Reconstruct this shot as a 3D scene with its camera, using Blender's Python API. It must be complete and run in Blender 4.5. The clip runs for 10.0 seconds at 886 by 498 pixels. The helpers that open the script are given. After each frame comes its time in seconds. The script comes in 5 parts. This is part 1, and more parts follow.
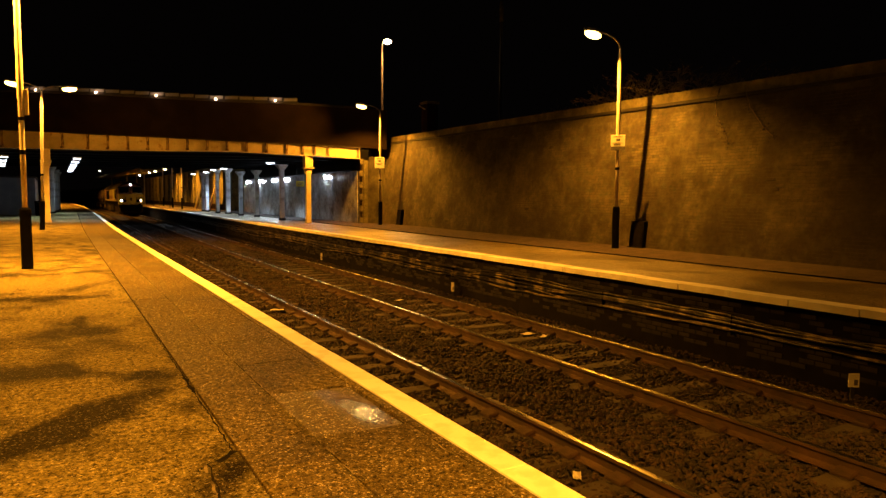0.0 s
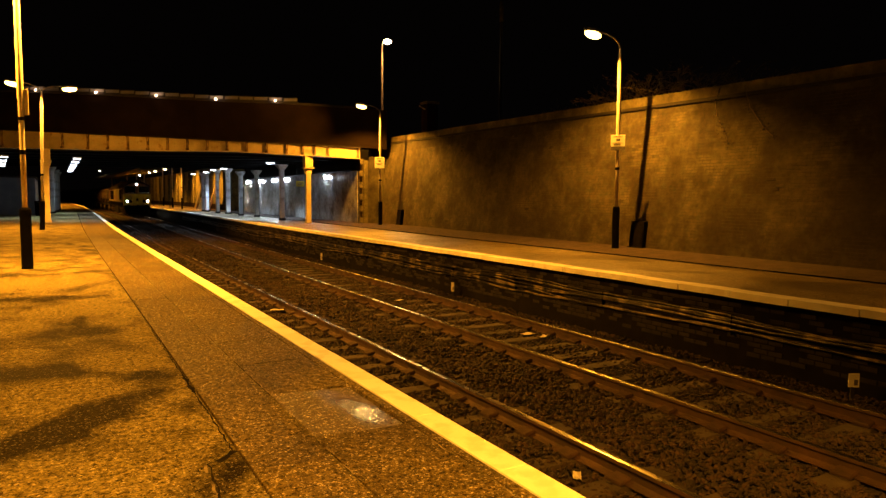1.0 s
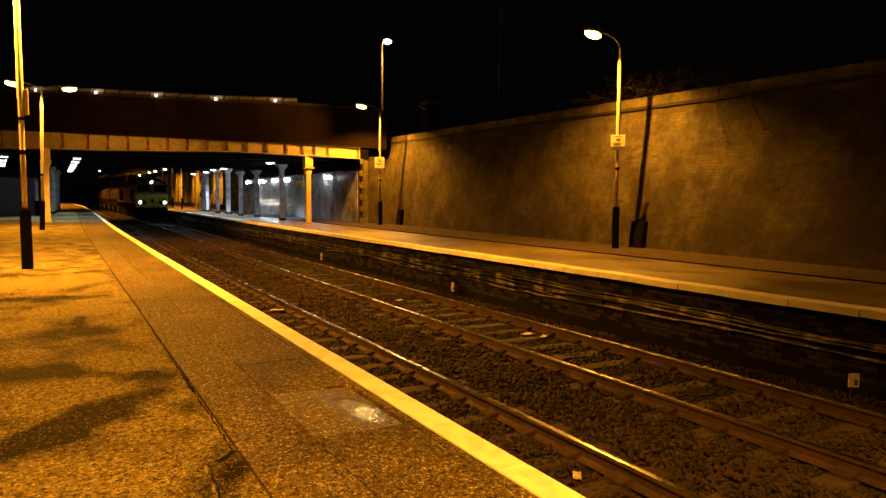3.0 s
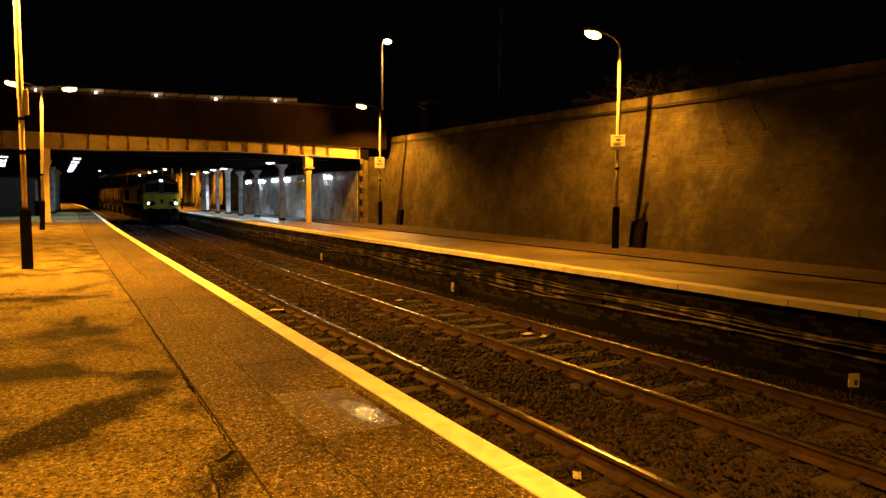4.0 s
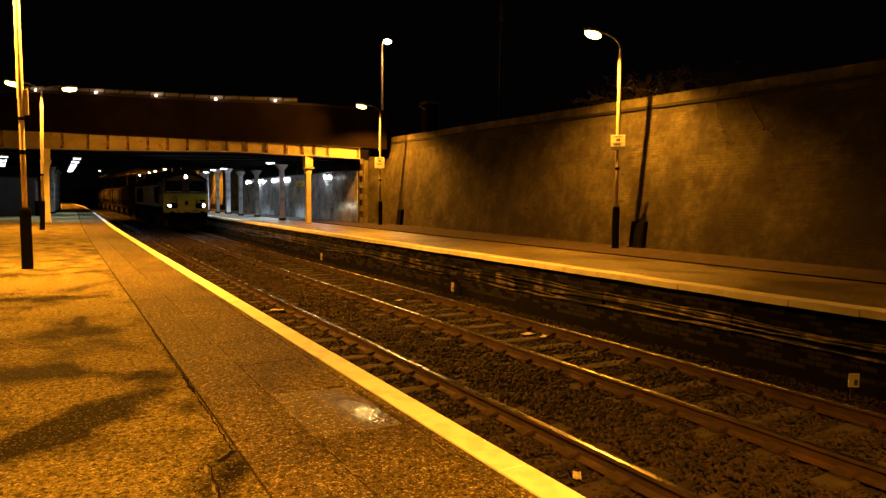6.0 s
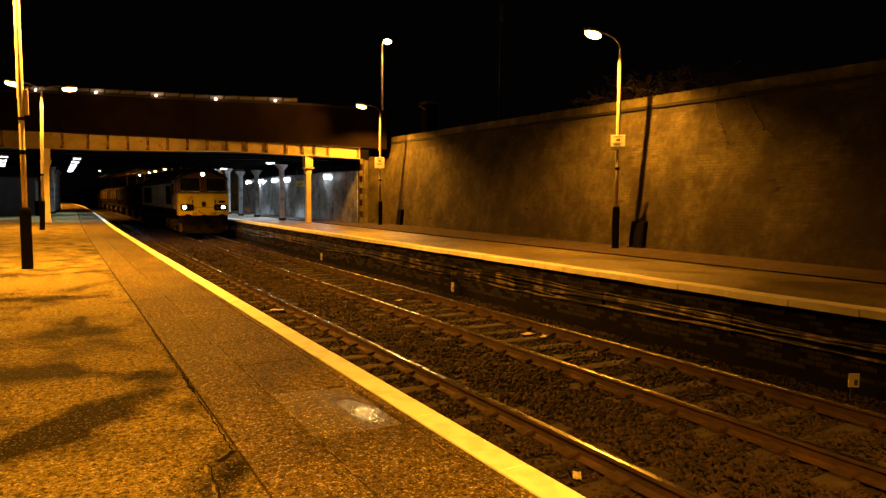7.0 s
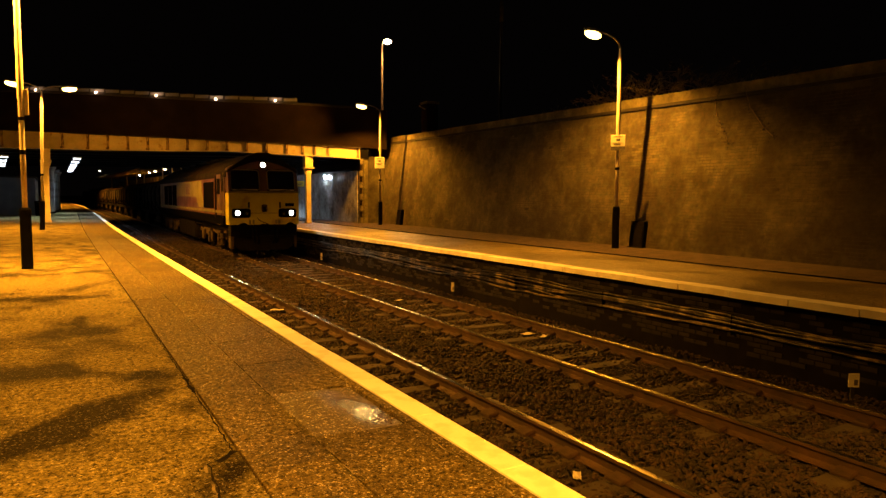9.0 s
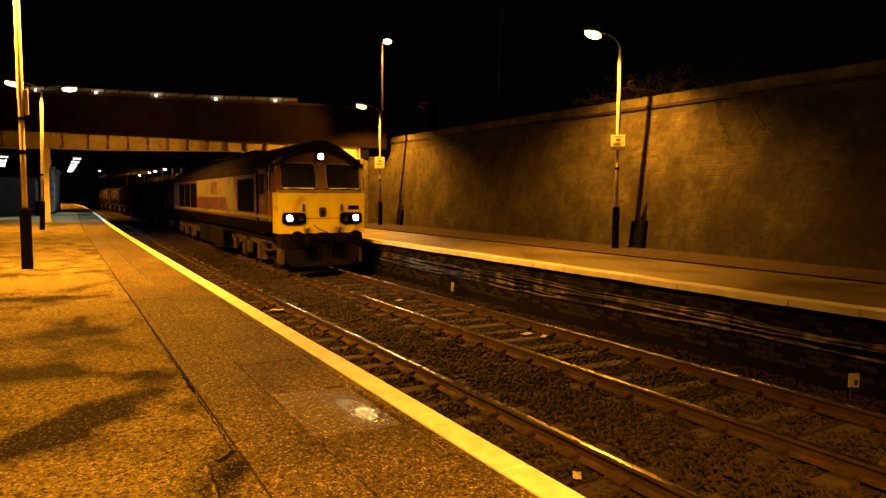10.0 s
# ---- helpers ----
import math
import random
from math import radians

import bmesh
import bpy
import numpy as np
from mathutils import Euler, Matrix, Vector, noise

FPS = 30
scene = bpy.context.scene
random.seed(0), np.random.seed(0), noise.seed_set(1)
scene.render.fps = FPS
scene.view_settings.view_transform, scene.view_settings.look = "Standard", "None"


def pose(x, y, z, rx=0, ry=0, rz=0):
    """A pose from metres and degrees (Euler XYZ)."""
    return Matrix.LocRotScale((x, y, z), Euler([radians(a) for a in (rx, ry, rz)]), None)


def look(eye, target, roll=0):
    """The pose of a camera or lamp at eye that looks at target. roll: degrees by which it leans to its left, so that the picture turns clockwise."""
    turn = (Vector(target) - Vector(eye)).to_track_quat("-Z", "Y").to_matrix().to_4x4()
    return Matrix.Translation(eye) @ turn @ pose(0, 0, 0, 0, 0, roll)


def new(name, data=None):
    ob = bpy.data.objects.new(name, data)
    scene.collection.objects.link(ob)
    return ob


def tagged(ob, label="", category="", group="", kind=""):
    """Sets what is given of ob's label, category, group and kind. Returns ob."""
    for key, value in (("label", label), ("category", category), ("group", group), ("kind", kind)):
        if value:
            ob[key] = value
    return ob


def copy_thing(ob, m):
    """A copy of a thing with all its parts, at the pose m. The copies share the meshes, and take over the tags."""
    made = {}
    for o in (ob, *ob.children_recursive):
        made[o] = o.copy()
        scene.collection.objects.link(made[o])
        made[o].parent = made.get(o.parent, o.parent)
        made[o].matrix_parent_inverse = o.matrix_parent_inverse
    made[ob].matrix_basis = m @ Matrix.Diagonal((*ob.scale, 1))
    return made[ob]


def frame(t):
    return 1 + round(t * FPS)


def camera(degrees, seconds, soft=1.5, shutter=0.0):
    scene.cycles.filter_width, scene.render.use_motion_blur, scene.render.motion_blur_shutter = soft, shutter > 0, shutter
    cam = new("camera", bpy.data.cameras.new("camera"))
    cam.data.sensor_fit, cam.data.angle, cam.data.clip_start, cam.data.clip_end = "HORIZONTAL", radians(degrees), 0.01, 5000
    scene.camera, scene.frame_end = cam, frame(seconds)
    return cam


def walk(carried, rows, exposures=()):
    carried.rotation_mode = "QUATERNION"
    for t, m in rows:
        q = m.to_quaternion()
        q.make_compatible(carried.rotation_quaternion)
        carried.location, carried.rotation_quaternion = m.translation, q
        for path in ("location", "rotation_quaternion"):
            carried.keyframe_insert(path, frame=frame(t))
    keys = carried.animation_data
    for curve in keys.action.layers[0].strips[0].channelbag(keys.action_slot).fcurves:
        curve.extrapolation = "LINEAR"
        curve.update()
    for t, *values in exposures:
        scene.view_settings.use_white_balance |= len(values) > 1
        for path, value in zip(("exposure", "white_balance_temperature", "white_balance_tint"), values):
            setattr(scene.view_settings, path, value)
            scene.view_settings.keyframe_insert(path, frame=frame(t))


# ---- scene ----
# camera on a tripod on the platform, standing still
cam = camera(66.49, 10.0, soft=1.4)
EYE = Vector((0.0, 0.0, 1.337))
YAW, PITCH = 0.5183, -0.07719
AIM = EYE + 10 * Vector((math.sin(YAW) * math.cos(PITCH), math.cos(YAW) * math.cos(PITCH), math.sin(PITCH)))
walk(cam, [(0.0, look(EYE, AIM, 0.296)), (10.0, look(EYE, AIM, 0.296))])
scene.view_settings.exposure = 1.5

# ---- night sky and lamps ----
world = bpy.data.worlds.new("night")
scene.world = world
world.use_nodes = True
world.node_tree.nodes["Background"].inputs[0].default_value = (0.010, 0.007, 0.006, 1)
world.node_tree.nodes["Background"].inputs[1].default_value = 0.03

SODIUM = (1.0, 0.36, 0.022)
COOL = (0.72, 0.86, 1.0)


def spot(name, loc, target, watts, colour, cone=150, blend=0.6, radius=0.12):
    d = bpy.data.lights.new(name, "SPOT")
    d.energy, d.color, d.spot_size, d.spot_blend, d.shadow_soft_size = watts, colour, radians(cone), blend, radius
    ob = new(name, d)
    ob.matrix_world = look(loc, target)
    return ob


# ---- the plan: railway line, heights in metres, z = 0 on the platforms ----
RAIL = -0.915
EDGE, FAR_EDGE = 2.0, 8.40
TRACK_1, TRACK_2 = 3.38, 6.71
GAUGE = 0.752
PATH_Y = [-60, 0, 25, 35, 45, 56, 70, 83, 95, 108, 122, 137, 160, 200, 260]
PATH_X = [0, 0, 0.03, 0.12, 0.3, 0.5, 0.63, 0.66, 0.63, 0.5, 0.1, -0.5, -2.1, -6.6, -18]


def bend(y):
    """Sideways shift of the line at y, smoothed."""
    s = 0.0
    for d in (-8, -4, 0, 4, 8):
        s += float(np.interp(y + d, PATH_Y, PATH_X))
    return s / 5


def wall_x(y, z=0.0):
    """Face of the leaning retaining wall."""
    return 12.94 + 0.036 * y + 0.12 * z


# ---- materials ----
def mat(name, c1, c2, rough=0.7, metal=0.0, scale=6.0, fine=60.0, bump=0.2, rough2=None, stain=None, stain_scale=1.2, fine_mix=0.35, dist=0.01, spec=0.5, cut=0.52, streak=None):
    """Two-scale procedural surface: broad blotches from c1 to c2, fine grain, wear in the gloss, optional stains."""
    m = bpy.data.materials.new(name)
    m.use_nodes = True
    nt = m.node_tree
    b = nt.nodes["Principled BSDF"]
    tc = nt.nodes.new("ShaderNodeTexCoord")

    def nz(sc, det):
        n = nt.nodes.new("ShaderNodeTexNoise")
        n.inputs["Scale"].default_value, n.inputs["Detail"].default_value = sc, det
        nt.links.new(tc.outputs["Object"], n.inputs["Vector"])
        return n.outputs["Fac"]

    def ramp(src, lo, hi):
        r = nt.nodes.new("ShaderNodeMapRange")
        r.inputs[1].default_value, r.inputs[2].default_value = lo, hi
        nt.links.new(src, r.inputs[0])
        return r.outputs[0]

    def mix(fac, a, b_, blend="MIX"):
        x = nt.nodes.new("ShaderNodeMix")
        x.data_type, x.blend_type = "RGBA", blend
        for i, v in ((0, fac), (6, a), (7, b_)):
            if hasattr(v, "links"):
                nt.links.new(v, x.inputs[i])
            else:
                x.inputs[i].default_value = v
        return x.outputs[2]

    broad, grain = ramp(nz(scale, 5), 0.35, 0.65), nz(fine, 3)
    col = mix(broad, (*c1, 1), (*c2, 1))
    dark = tuple(v * 0.45 for v in c1)
    g = nt.nodes.new("ShaderNodeMath")
    g.operation = "MULTIPLY"
    g.inputs[1].default_value = fine_mix
    nt.links.new(ramp(grain, 0.4, 0.7), g.inputs[0])
    col = mix(g.outputs[0], col, (*dark, 1))
    if stain:
        col = mix(ramp(nz(stain_scale, 8), cut, cut + 0.1), col, (*stain, 1))
    if streak:
        # washes running down the face, broken up by a coarse mottle
        mp = nt.nodes.new("ShaderNodeMapping")
        mp.inputs["Scale"].default_value = (0.9, 0.9, 0.8)
        nt.links.new(tc.outputs["Object"], mp.inputs[0])
        sn = nt.nodes.new("ShaderNodeTexNoise")
        sn.inputs["Scale"].default_value, sn.inputs["Detail"].default_value, sn.inputs["Roughness"].default_value = 1.3, 6, 0.6
        nt.links.new(mp.outputs[0], sn.inputs["Vector"])
        col = mix(ramp(sn.outputs["Fac"], 0.46, 0.66), col, (*streak, 1))
        mo = nt.nodes.new("ShaderNodeTexNoise")
        mo.inputs["Scale"].default_value, mo.inputs["Detail"].default_value, mo.inputs["Roughness"].default_value = 5.5, 8, 0.75
        nt.links.new(tc.outputs["Object"], mo.inputs["Vector"])
        hm = nt.nodes.new("ShaderNodeHueSaturation")
        mr = nt.nodes.new("ShaderNodeMapRange")
        mr.inputs[1].default_value, mr.inputs[2].default_value, mr.inputs[3].default_value, mr.inputs[4].default_value = 0.34, 0.66, 0.62, 1.38
        nt.links.new(mo.outputs["Fac"], mr.inputs[0])
        nt.links.new(mr.outputs[0], hm.inputs["Value"])
        nt.links.new(col, hm.inputs["Color"])
        col = hm.outputs[0]
    nt.links.new(col, b.inputs["Base Color"])
    r = nt.nodes.new("ShaderNodeMapRange")
    r.inputs[3].default_value, r.inputs[4].default_value = rough, rough2 if rough2 is not None else min(1, rough + 0.15)
    nt.links.new(broad, r.inputs[0])
    nt.links.new(r.outputs[0], b.inputs["Roughness"])
    b.inputs["Metallic"].default_value = metal
    b.inputs["Specular IOR Level"].default_value = spec
    if bump:
        bp = nt.nodes.new("ShaderNodeBump")
        bp.inputs["Strength"].default_value, bp.inputs["Distance"].default_value = bump, dist
        nt.links.new(grain, bp.inputs["Height"])
        nt.links.new(bp.outputs[0], b.inputs["Normal"])
    return m


def piece_tone(m, amount=0.5):
    """Vary a material from piece to piece, and from island to island of a joined mesh; its grain runs on across the pieces."""
    nt = m.node_tree
    where = nt.nodes.new("ShaderNodeNewGeometry")
    for l in list(nt.links):
        if l.from_node.type == "TEX_COORD":
            nt.links.new(where.outputs["Position"], l.to_socket)
    b = nt.nodes["Principled BSDF"]
    old = b.inputs["Base Color"].links[0].from_socket
    oi, ge = nt.nodes.new("ShaderNodeObjectInfo"), nt.nodes.new("ShaderNodeNewGeometry")
    add = nt.nodes.new("ShaderNodeMath")
    add.operation = "ADD"
    nt.links.new(oi.outputs["Random"], add.inputs[0])
    nt.links.new(ge.outputs["Random Per Island"], add.inputs[1])
    fr = nt.nodes.new("ShaderNodeMath")
    fr.operation = "FRACT"
    nt.links.new(add.outputs[0], fr.inputs[0])
    mr = nt.nodes.new("ShaderNodeMapRange")
    mr.inputs[3].default_value, mr.inputs[4].default_value = 1 - amount, 1 + amount * 0.6
    nt.links.new(fr.outputs[0], mr.inputs[0])
    hv = nt.nodes.new("ShaderNodeHueSaturation")
    nt.links.new(mr.outputs[0], hv.inputs["Value"])
    nt.links.new(old, hv.inputs["Color"])
    nt.links.new(hv.outputs[0], b.inputs["Base Color"])
    return m


def glow(name, colour, strength):
    m = bpy.data.materials.new(name)
    m.use_nodes = True
    b = m.node_tree.nodes["Principled BSDF"]
    b.inputs["Base Color"].default_value = (0.8, 0.8, 0.8, 1)
    b.inputs["Emission Color"].default_value = (*colour, 1)
    b.inputs["Emission Strength"].default_value = strength
    return m


def wet_asphalt(name, dry, wet, r_dry, r_wet, scale, cut, fleck=0.5, edge=0.04, shine=0.3, pools=(), patchy=1.0, wobble=0.0, grain=82, relief=1.0, relief_wet=0.45):
    """Asphalt with dark damp patches, light stone flecks that carry painted sparkle, and a grain of small stones."""
    m = bpy.data.materials.new(name)
    m.use_nodes = True
    nt = m.node_tree
    b = nt.nodes["Principled BSDF"]
    L = nt.links.new
    tc = nt.nodes.new("ShaderNodeTexCoord")
    n1 = nt.nodes.new("ShaderNodeTexNoise")
    n1.inputs["Scale"].default_value, n1.inputs["Detail"].default_value, n1.inputs["Distortion"].default_value = scale, 5, 0.4
    mp = nt.nodes.new("ShaderNodeMapping")
    mp.inputs["Scale"].default_value = (1.0, 0.7, 1.0)
    mp.inputs["Location"].default_value = (3.7, 1.9, 0.0)
    L(tc.outputs["Object"], mp.inputs[0])
    L(mp.outputs[0], n1.inputs["Vector"])
    r1 = nt.nodes.new("ShaderNodeMapRange")
    r1.inputs[1].default_value, r1.inputs[2].default_value = cut - edge, cut + edge
    calm = nt.nodes.new("ShaderNodeMapRange")
    calm.inputs[1].default_value, calm.inputs[2].default_value = 0.0, 1.0
    calm.inputs[3].default_value, calm.inputs[4].default_value = 0.5 - 0.5 * patchy, 0.5 + 0.5 * patchy
    calm.clamp = False
    L(n1.outputs["Fac"], calm.inputs[0])
    level = calm.outputs[0]
    # ragged outlines for the pools
    wn = nt.nodes.new("ShaderNodeTexNoise")
    wn.inputs["Scale"].default_value, wn.inputs["Detail"].default_value = 3.2, 6
    L(tc.outputs["Object"], wn.inputs["Vector"])
    ws = nt.nodes.new("ShaderNodeVectorMath")
    ws.operation = "MULTIPLY_ADD"
    ws.inputs[1].default_value = (wobble, wobble, 0)
    L(wn.outputs["Color"], ws.inputs[0])
    off = nt.nodes.new("ShaderNodeVectorMath")
    off.operation = "SUBTRACT"
    off.inputs[1].default_value = (wobble / 2, wobble / 2, 0)
    L(tc.outputs["Object"], off.inputs[0])
    L(off.outputs[0], ws.inputs[2])
    # damp pools of their own shape: centre, half length, half width, turn, depth
    for px, py, la, lb, turn, deep in pools:
        pm = nt.nodes.new("ShaderNodeMapping")
        pm.vector_type = "TEXTURE"
        pm.inputs["Location"].default_value = (px, py, 0)
        pm.inputs["Rotation"].default_value = (0, 0, radians(turn))
        pm.inputs["Scale"].default_value = (la, lb, 1)
        L(ws.outputs[0], pm.inputs[0])
        ln = nt.nodes.new("ShaderNodeVectorMath")
        ln.operation = "LENGTH"
        L(pm.outputs[0], ln.inputs[0])
        pr = nt.nodes.new("ShaderNodeMapRange")
        pr.inputs[1].default_value, pr.inputs[2].default_value, pr.inputs[3].default_value, pr.inputs[4].default_value = 0.35, 1.3, deep, 0.0
        L(ln.outputs["Value"], pr.inputs[0])
        sb = nt.nodes.new("ShaderNodeMath")
        sb.operation = "SUBTRACT"
        L(level, sb.inputs[0])
        L(pr.outputs[0], sb.inputs[1])
        level = sb.outputs[0]
    L(level, r1.inputs[0])
    n2 = nt.nodes.new("ShaderNodeTexNoise")
    n2.inputs["Scale"].default_value, n2.inputs["Detail"].default_value, n2.inputs["Roughness"].default_value = 24, 8, 0.85
    L(tc.outputs["Object"], n2.inputs["Vector"])
    v = nt.nodes.new("ShaderNodeTexVoronoi")
    v.inputs["Scale"].default_value = grain
    L(tc.outputs["Object"], v.inputs["Vector"])
    mx = nt.nodes.new("ShaderNodeMix")
    mx.data_type = "RGBA"
    mx.inputs[6].default_value, mx.inputs[7].default_value = (*wet, 1), (*dry, 1)
    L(r1.outputs[0], mx.inputs[0])
    # stone flecks, with the sparkle of wet stones put into their pale colour
    sep = nt.nodes.new("ShaderNodeSeparateColor")
    L(v.outputs["Color"], sep.inputs[0])
    fl = nt.nodes.new("ShaderNodeMapRange")
    fl.inputs[1].default_value, fl.inputs[2].default_value = 0.86, 0.93
    L(sep.outputs[0], fl.inputs[0])
    fm = nt.nodes.new("ShaderNodeMath")
    fm.operation = "MULTIPLY"
    fm.inputs[1].default_value = fleck
    L(fl.outputs[0], fm.inputs[0])
    m2 = nt.nodes.new("ShaderNodeMix")
    m2.data_type = "RGBA"
    m2.inputs[7].default_value = (0.5, 0.47, 0.42, 1)
    fd = nt.nodes.new("ShaderNodeMath")
    fd.operation = "MULTIPLY"
    fk = nt.nodes.new("ShaderNodeMapRange")
    fk.inputs[3].default_value = 0.4
    L(r1.outputs[0], fk.inputs[0])
    L(fm.outputs[0], fd.inputs[0])
    L(fk.outputs[0], fd.inputs[1])
    L(fd.outputs[0], m2.inputs[0])
    L(mx.outputs[2], m2.inputs[6])
    gr = nt.nodes.new("ShaderNodeMapRange")
    gr.inputs[1].default_value, gr.inputs[2].default_value, gr.inputs[3].default_value, gr.inputs[4].default_value = 0.4, 0.6, 0.15, 1.85
    L(n2.outputs["Fac"], gr.inputs[0])
    pit = nt.nodes.new("ShaderNodeMapRange")
    pit.inputs[1].default_value, pit.inputs[2].default_value, pit.inputs[3].default_value, pit.inputs[4].default_value = 0.8, 0.9, 1.0, 0.3
    L(sep.outputs[1], pit.inputs[0])
    gp = nt.nodes.new("ShaderNodeMath")
    gp.operation = "MULTIPLY"
    L(gr.outputs[0], gp.inputs[0])
    L(pit.outputs[0], gp.inputs[1])
    hv = nt.nodes.new("ShaderNodeHueSaturation")
    L(gp.outputs[0], hv.inputs["Value"])
    L(m2.outputs[2], hv.inputs["Color"])
    L(hv.outputs[0], b.inputs["Base Color"])
    rr = nt.nodes.new("ShaderNodeMapRange")
    rr.inputs[3].default_value, rr.inputs[4].default_value = r_wet, r_dry
    L(r1.outputs[0], rr.inputs[0])
    L(rr.outputs[0], b.inputs["Roughness"])
    b.inputs["Specular IOR Level"].default_value = shine
    bp = nt.nodes.new("ShaderNodeBump")
    bp.inputs["Strength"].default_value, bp.inputs["Distance"].default_value = 1.0, 0.008
    bs = nt.nodes.new("ShaderNodeMapRange")
    bs.inputs[3].default_value, bs.inputs[4].default_value = relief_wet, relief
    L(r1.outputs[0], bs.inputs[0])
    L(bs.outputs[0], bp.inputs["Strength"])
    L(n2.outputs["Fac"], bp.inputs["Height"])
    L(bp.outputs[0], b.inputs["Normal"])
    return m


# damp hollows (positive depth) and dried-off rises (negative) of the near platform
DAMP = ((0.17, 4.55, 0.75, 0.2, 47, 0.29), (-0.1, 4.2, 0.35, 0.24, 40, 0.12), (-0.22, 5.85, 0.55, 0.34, -18, 0.26), (0.65, 4.36, 0.2, 0.18, 0, 0.14),
        (0.1, 7.4, 0.42, 0.34, 3, 0.20), (0.62, 5.4, 0.26, 0.2, -55, 0.20), (0.62, 3.15, 0.16, 0.32, -20, 0.1), (-0.11, 10.0, 0.7, 0.35, -20, 0.17),
        (-0.12, 5.12, 0.46, 0.32, 10, -0.42), (0.42, 5.95, 0.26, 0.34, 33, -0.36), (-0.29, 6.68, 0.18, 0.16, -11, -0.26), (0.18, 8.9, 0.55, 0.45, -10, -0.23),
        (0.45, 4.2, 0.28, 0.24, 36, -0.14), (-0.46, 8.0, 0.3, 0.26, 20, -0.14), (0.5, 9.6, 0.5, 0.5, -73, -0.14), (0.05, 3.5, 0.4, 0.3, -10, -0.10), (-0.4, 12.0, 1.0, 0.9, 0, -0.12))
M_ASPHALT = wet_asphalt("damp_asphalt", (0.185, 0.158, 0.06), (0.013, 0.0108, 0.005), 0.9, 0.75, 2.2, 0.455, 0.5, 0.12, 0.02, DAMP, 0.75, 0.35, 110)
M_SLAB = piece_tone(wet_asphalt("wet_paving", (0.135, 0.108, 0.04), (0.052, 0.041, 0.015), 0.7, 0.5, 1.3, 0.5, 0.7, 0.2, 0.03, grain=115), 0.16)
M_WETSLAB = wet_asphalt("standing_water_on_paving", (0.078, 0.06, 0.023), (0.06, 0.046, 0.018), 0.7, 0.11, 1.0, 0.36, 0.9, 0.16, 0.5, ((1.64, 0.36, 0.2, 0.5, 8, 0.3),), 0.0, 0.3, 110, 1.0, 0.11)
# pale colour for slab edges that catch the light along the joints
M_JOINT_LIGHT = mat("pale_joint_highlight", (0.24, 0.2, 0.12), (0.12, 0.1, 0.06), 0.9, 0, 9, 60, 0.3, stain=(0.04, 0.032, 0.02), stain_scale=6, cut=0.48)
M_FARPAVE = wet_asphalt("far_asphalt", (0.15, 0.12, 0.055), (0.07, 0.056, 0.028), 0.55, 0.34, 0.9, 0.48, 0.6, 0.12, 0.45, grain=60)
M_COPING = piece_tone(mat("coping_paint", (0.86, 0.9, 0.9), (0.8, 0.83, 0.8), 0.5, 0, 3, 90, 0.15, stain=(0.72, 0.72, 0.66), stain_scale=5, fine_mix=0.08), 0.05)
M_COPING_FAR = piece_tone(mat("far_coping_paint", (0.86, 0.85, 0.76), (0.72, 0.7, 0.58), 0.55, 0, 3, 90, 0.15, stain=(0.68, 0.65, 0.54), stain_scale=4, fine_mix=0.08), 0.07)
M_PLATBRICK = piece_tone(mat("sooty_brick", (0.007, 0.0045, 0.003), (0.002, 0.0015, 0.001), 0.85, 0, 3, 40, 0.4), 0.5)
# near-black for sooty brickwork and for the shadow blocks at the wall foot
M_SOOT_SHADOW = mat("soot_mortar_and_shadow", (0.007, 0.006, 0.0055), (0.004, 0.0035, 0.003), 0.95, 0, 4, 60, 0.3, spec=0.1)
M_GRAVEL = piece_tone(mat("ballast", (0.0259, 0.0117, 0.00576), (0.00792, 0.00428, 0.00288), 0.8, 0, 5, 60, 0.4), 0.75)
M_EARTH = mat("ballast_bed", (0.0136, 0.00884, 0.00544), (0.0068, 0.00476, 0.0034), 0.95, 0, 9, 35, 1.0, dist=0.04, fine_mix=0.7)
M_GRIT = mat("wall_foot_grit", (0.0638, 0.0425, 0.0289), (0.034, 0.0238, 0.017), 0.9, 0, 3, 50, 0.6, dist=0.02)
M_RUST = mat("rail_rust", (0.055, 0.027, 0.015), (0.026, 0.015, 0.01), 0.75, 0.2, 4, 50, 0.3)
M_STEEL = mat("polished_rail", (0.55, 0.53, 0.5), (0.45, 0.43, 0.4), 0.2, 1.0, 3, 120, 0.04, rough2=0.3)
M_CONCRETE = piece_tone(mat("sleeper_concrete", (0.0382, 0.0262, 0.0153), (0.0199, 0.0138, 0.00842), 0.85, 0, 4, 60, 0.3, stain=(0.0122, 0.00799, 0.00535), stain_scale=3), 0.35)
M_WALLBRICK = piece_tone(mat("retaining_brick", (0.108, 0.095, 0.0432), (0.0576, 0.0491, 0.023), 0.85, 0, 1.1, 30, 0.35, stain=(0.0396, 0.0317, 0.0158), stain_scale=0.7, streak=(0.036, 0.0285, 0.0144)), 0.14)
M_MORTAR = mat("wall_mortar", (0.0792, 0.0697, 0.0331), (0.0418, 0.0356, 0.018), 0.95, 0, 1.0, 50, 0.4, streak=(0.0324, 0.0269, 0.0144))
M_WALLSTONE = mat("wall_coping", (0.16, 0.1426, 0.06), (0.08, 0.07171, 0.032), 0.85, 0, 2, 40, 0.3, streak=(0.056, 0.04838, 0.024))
M_STRING = mat("dark_string_course", (0.014, 0.012, 0.01), (0.008, 0.007, 0.006), 0.7, 0, 3, 40, 0.3)
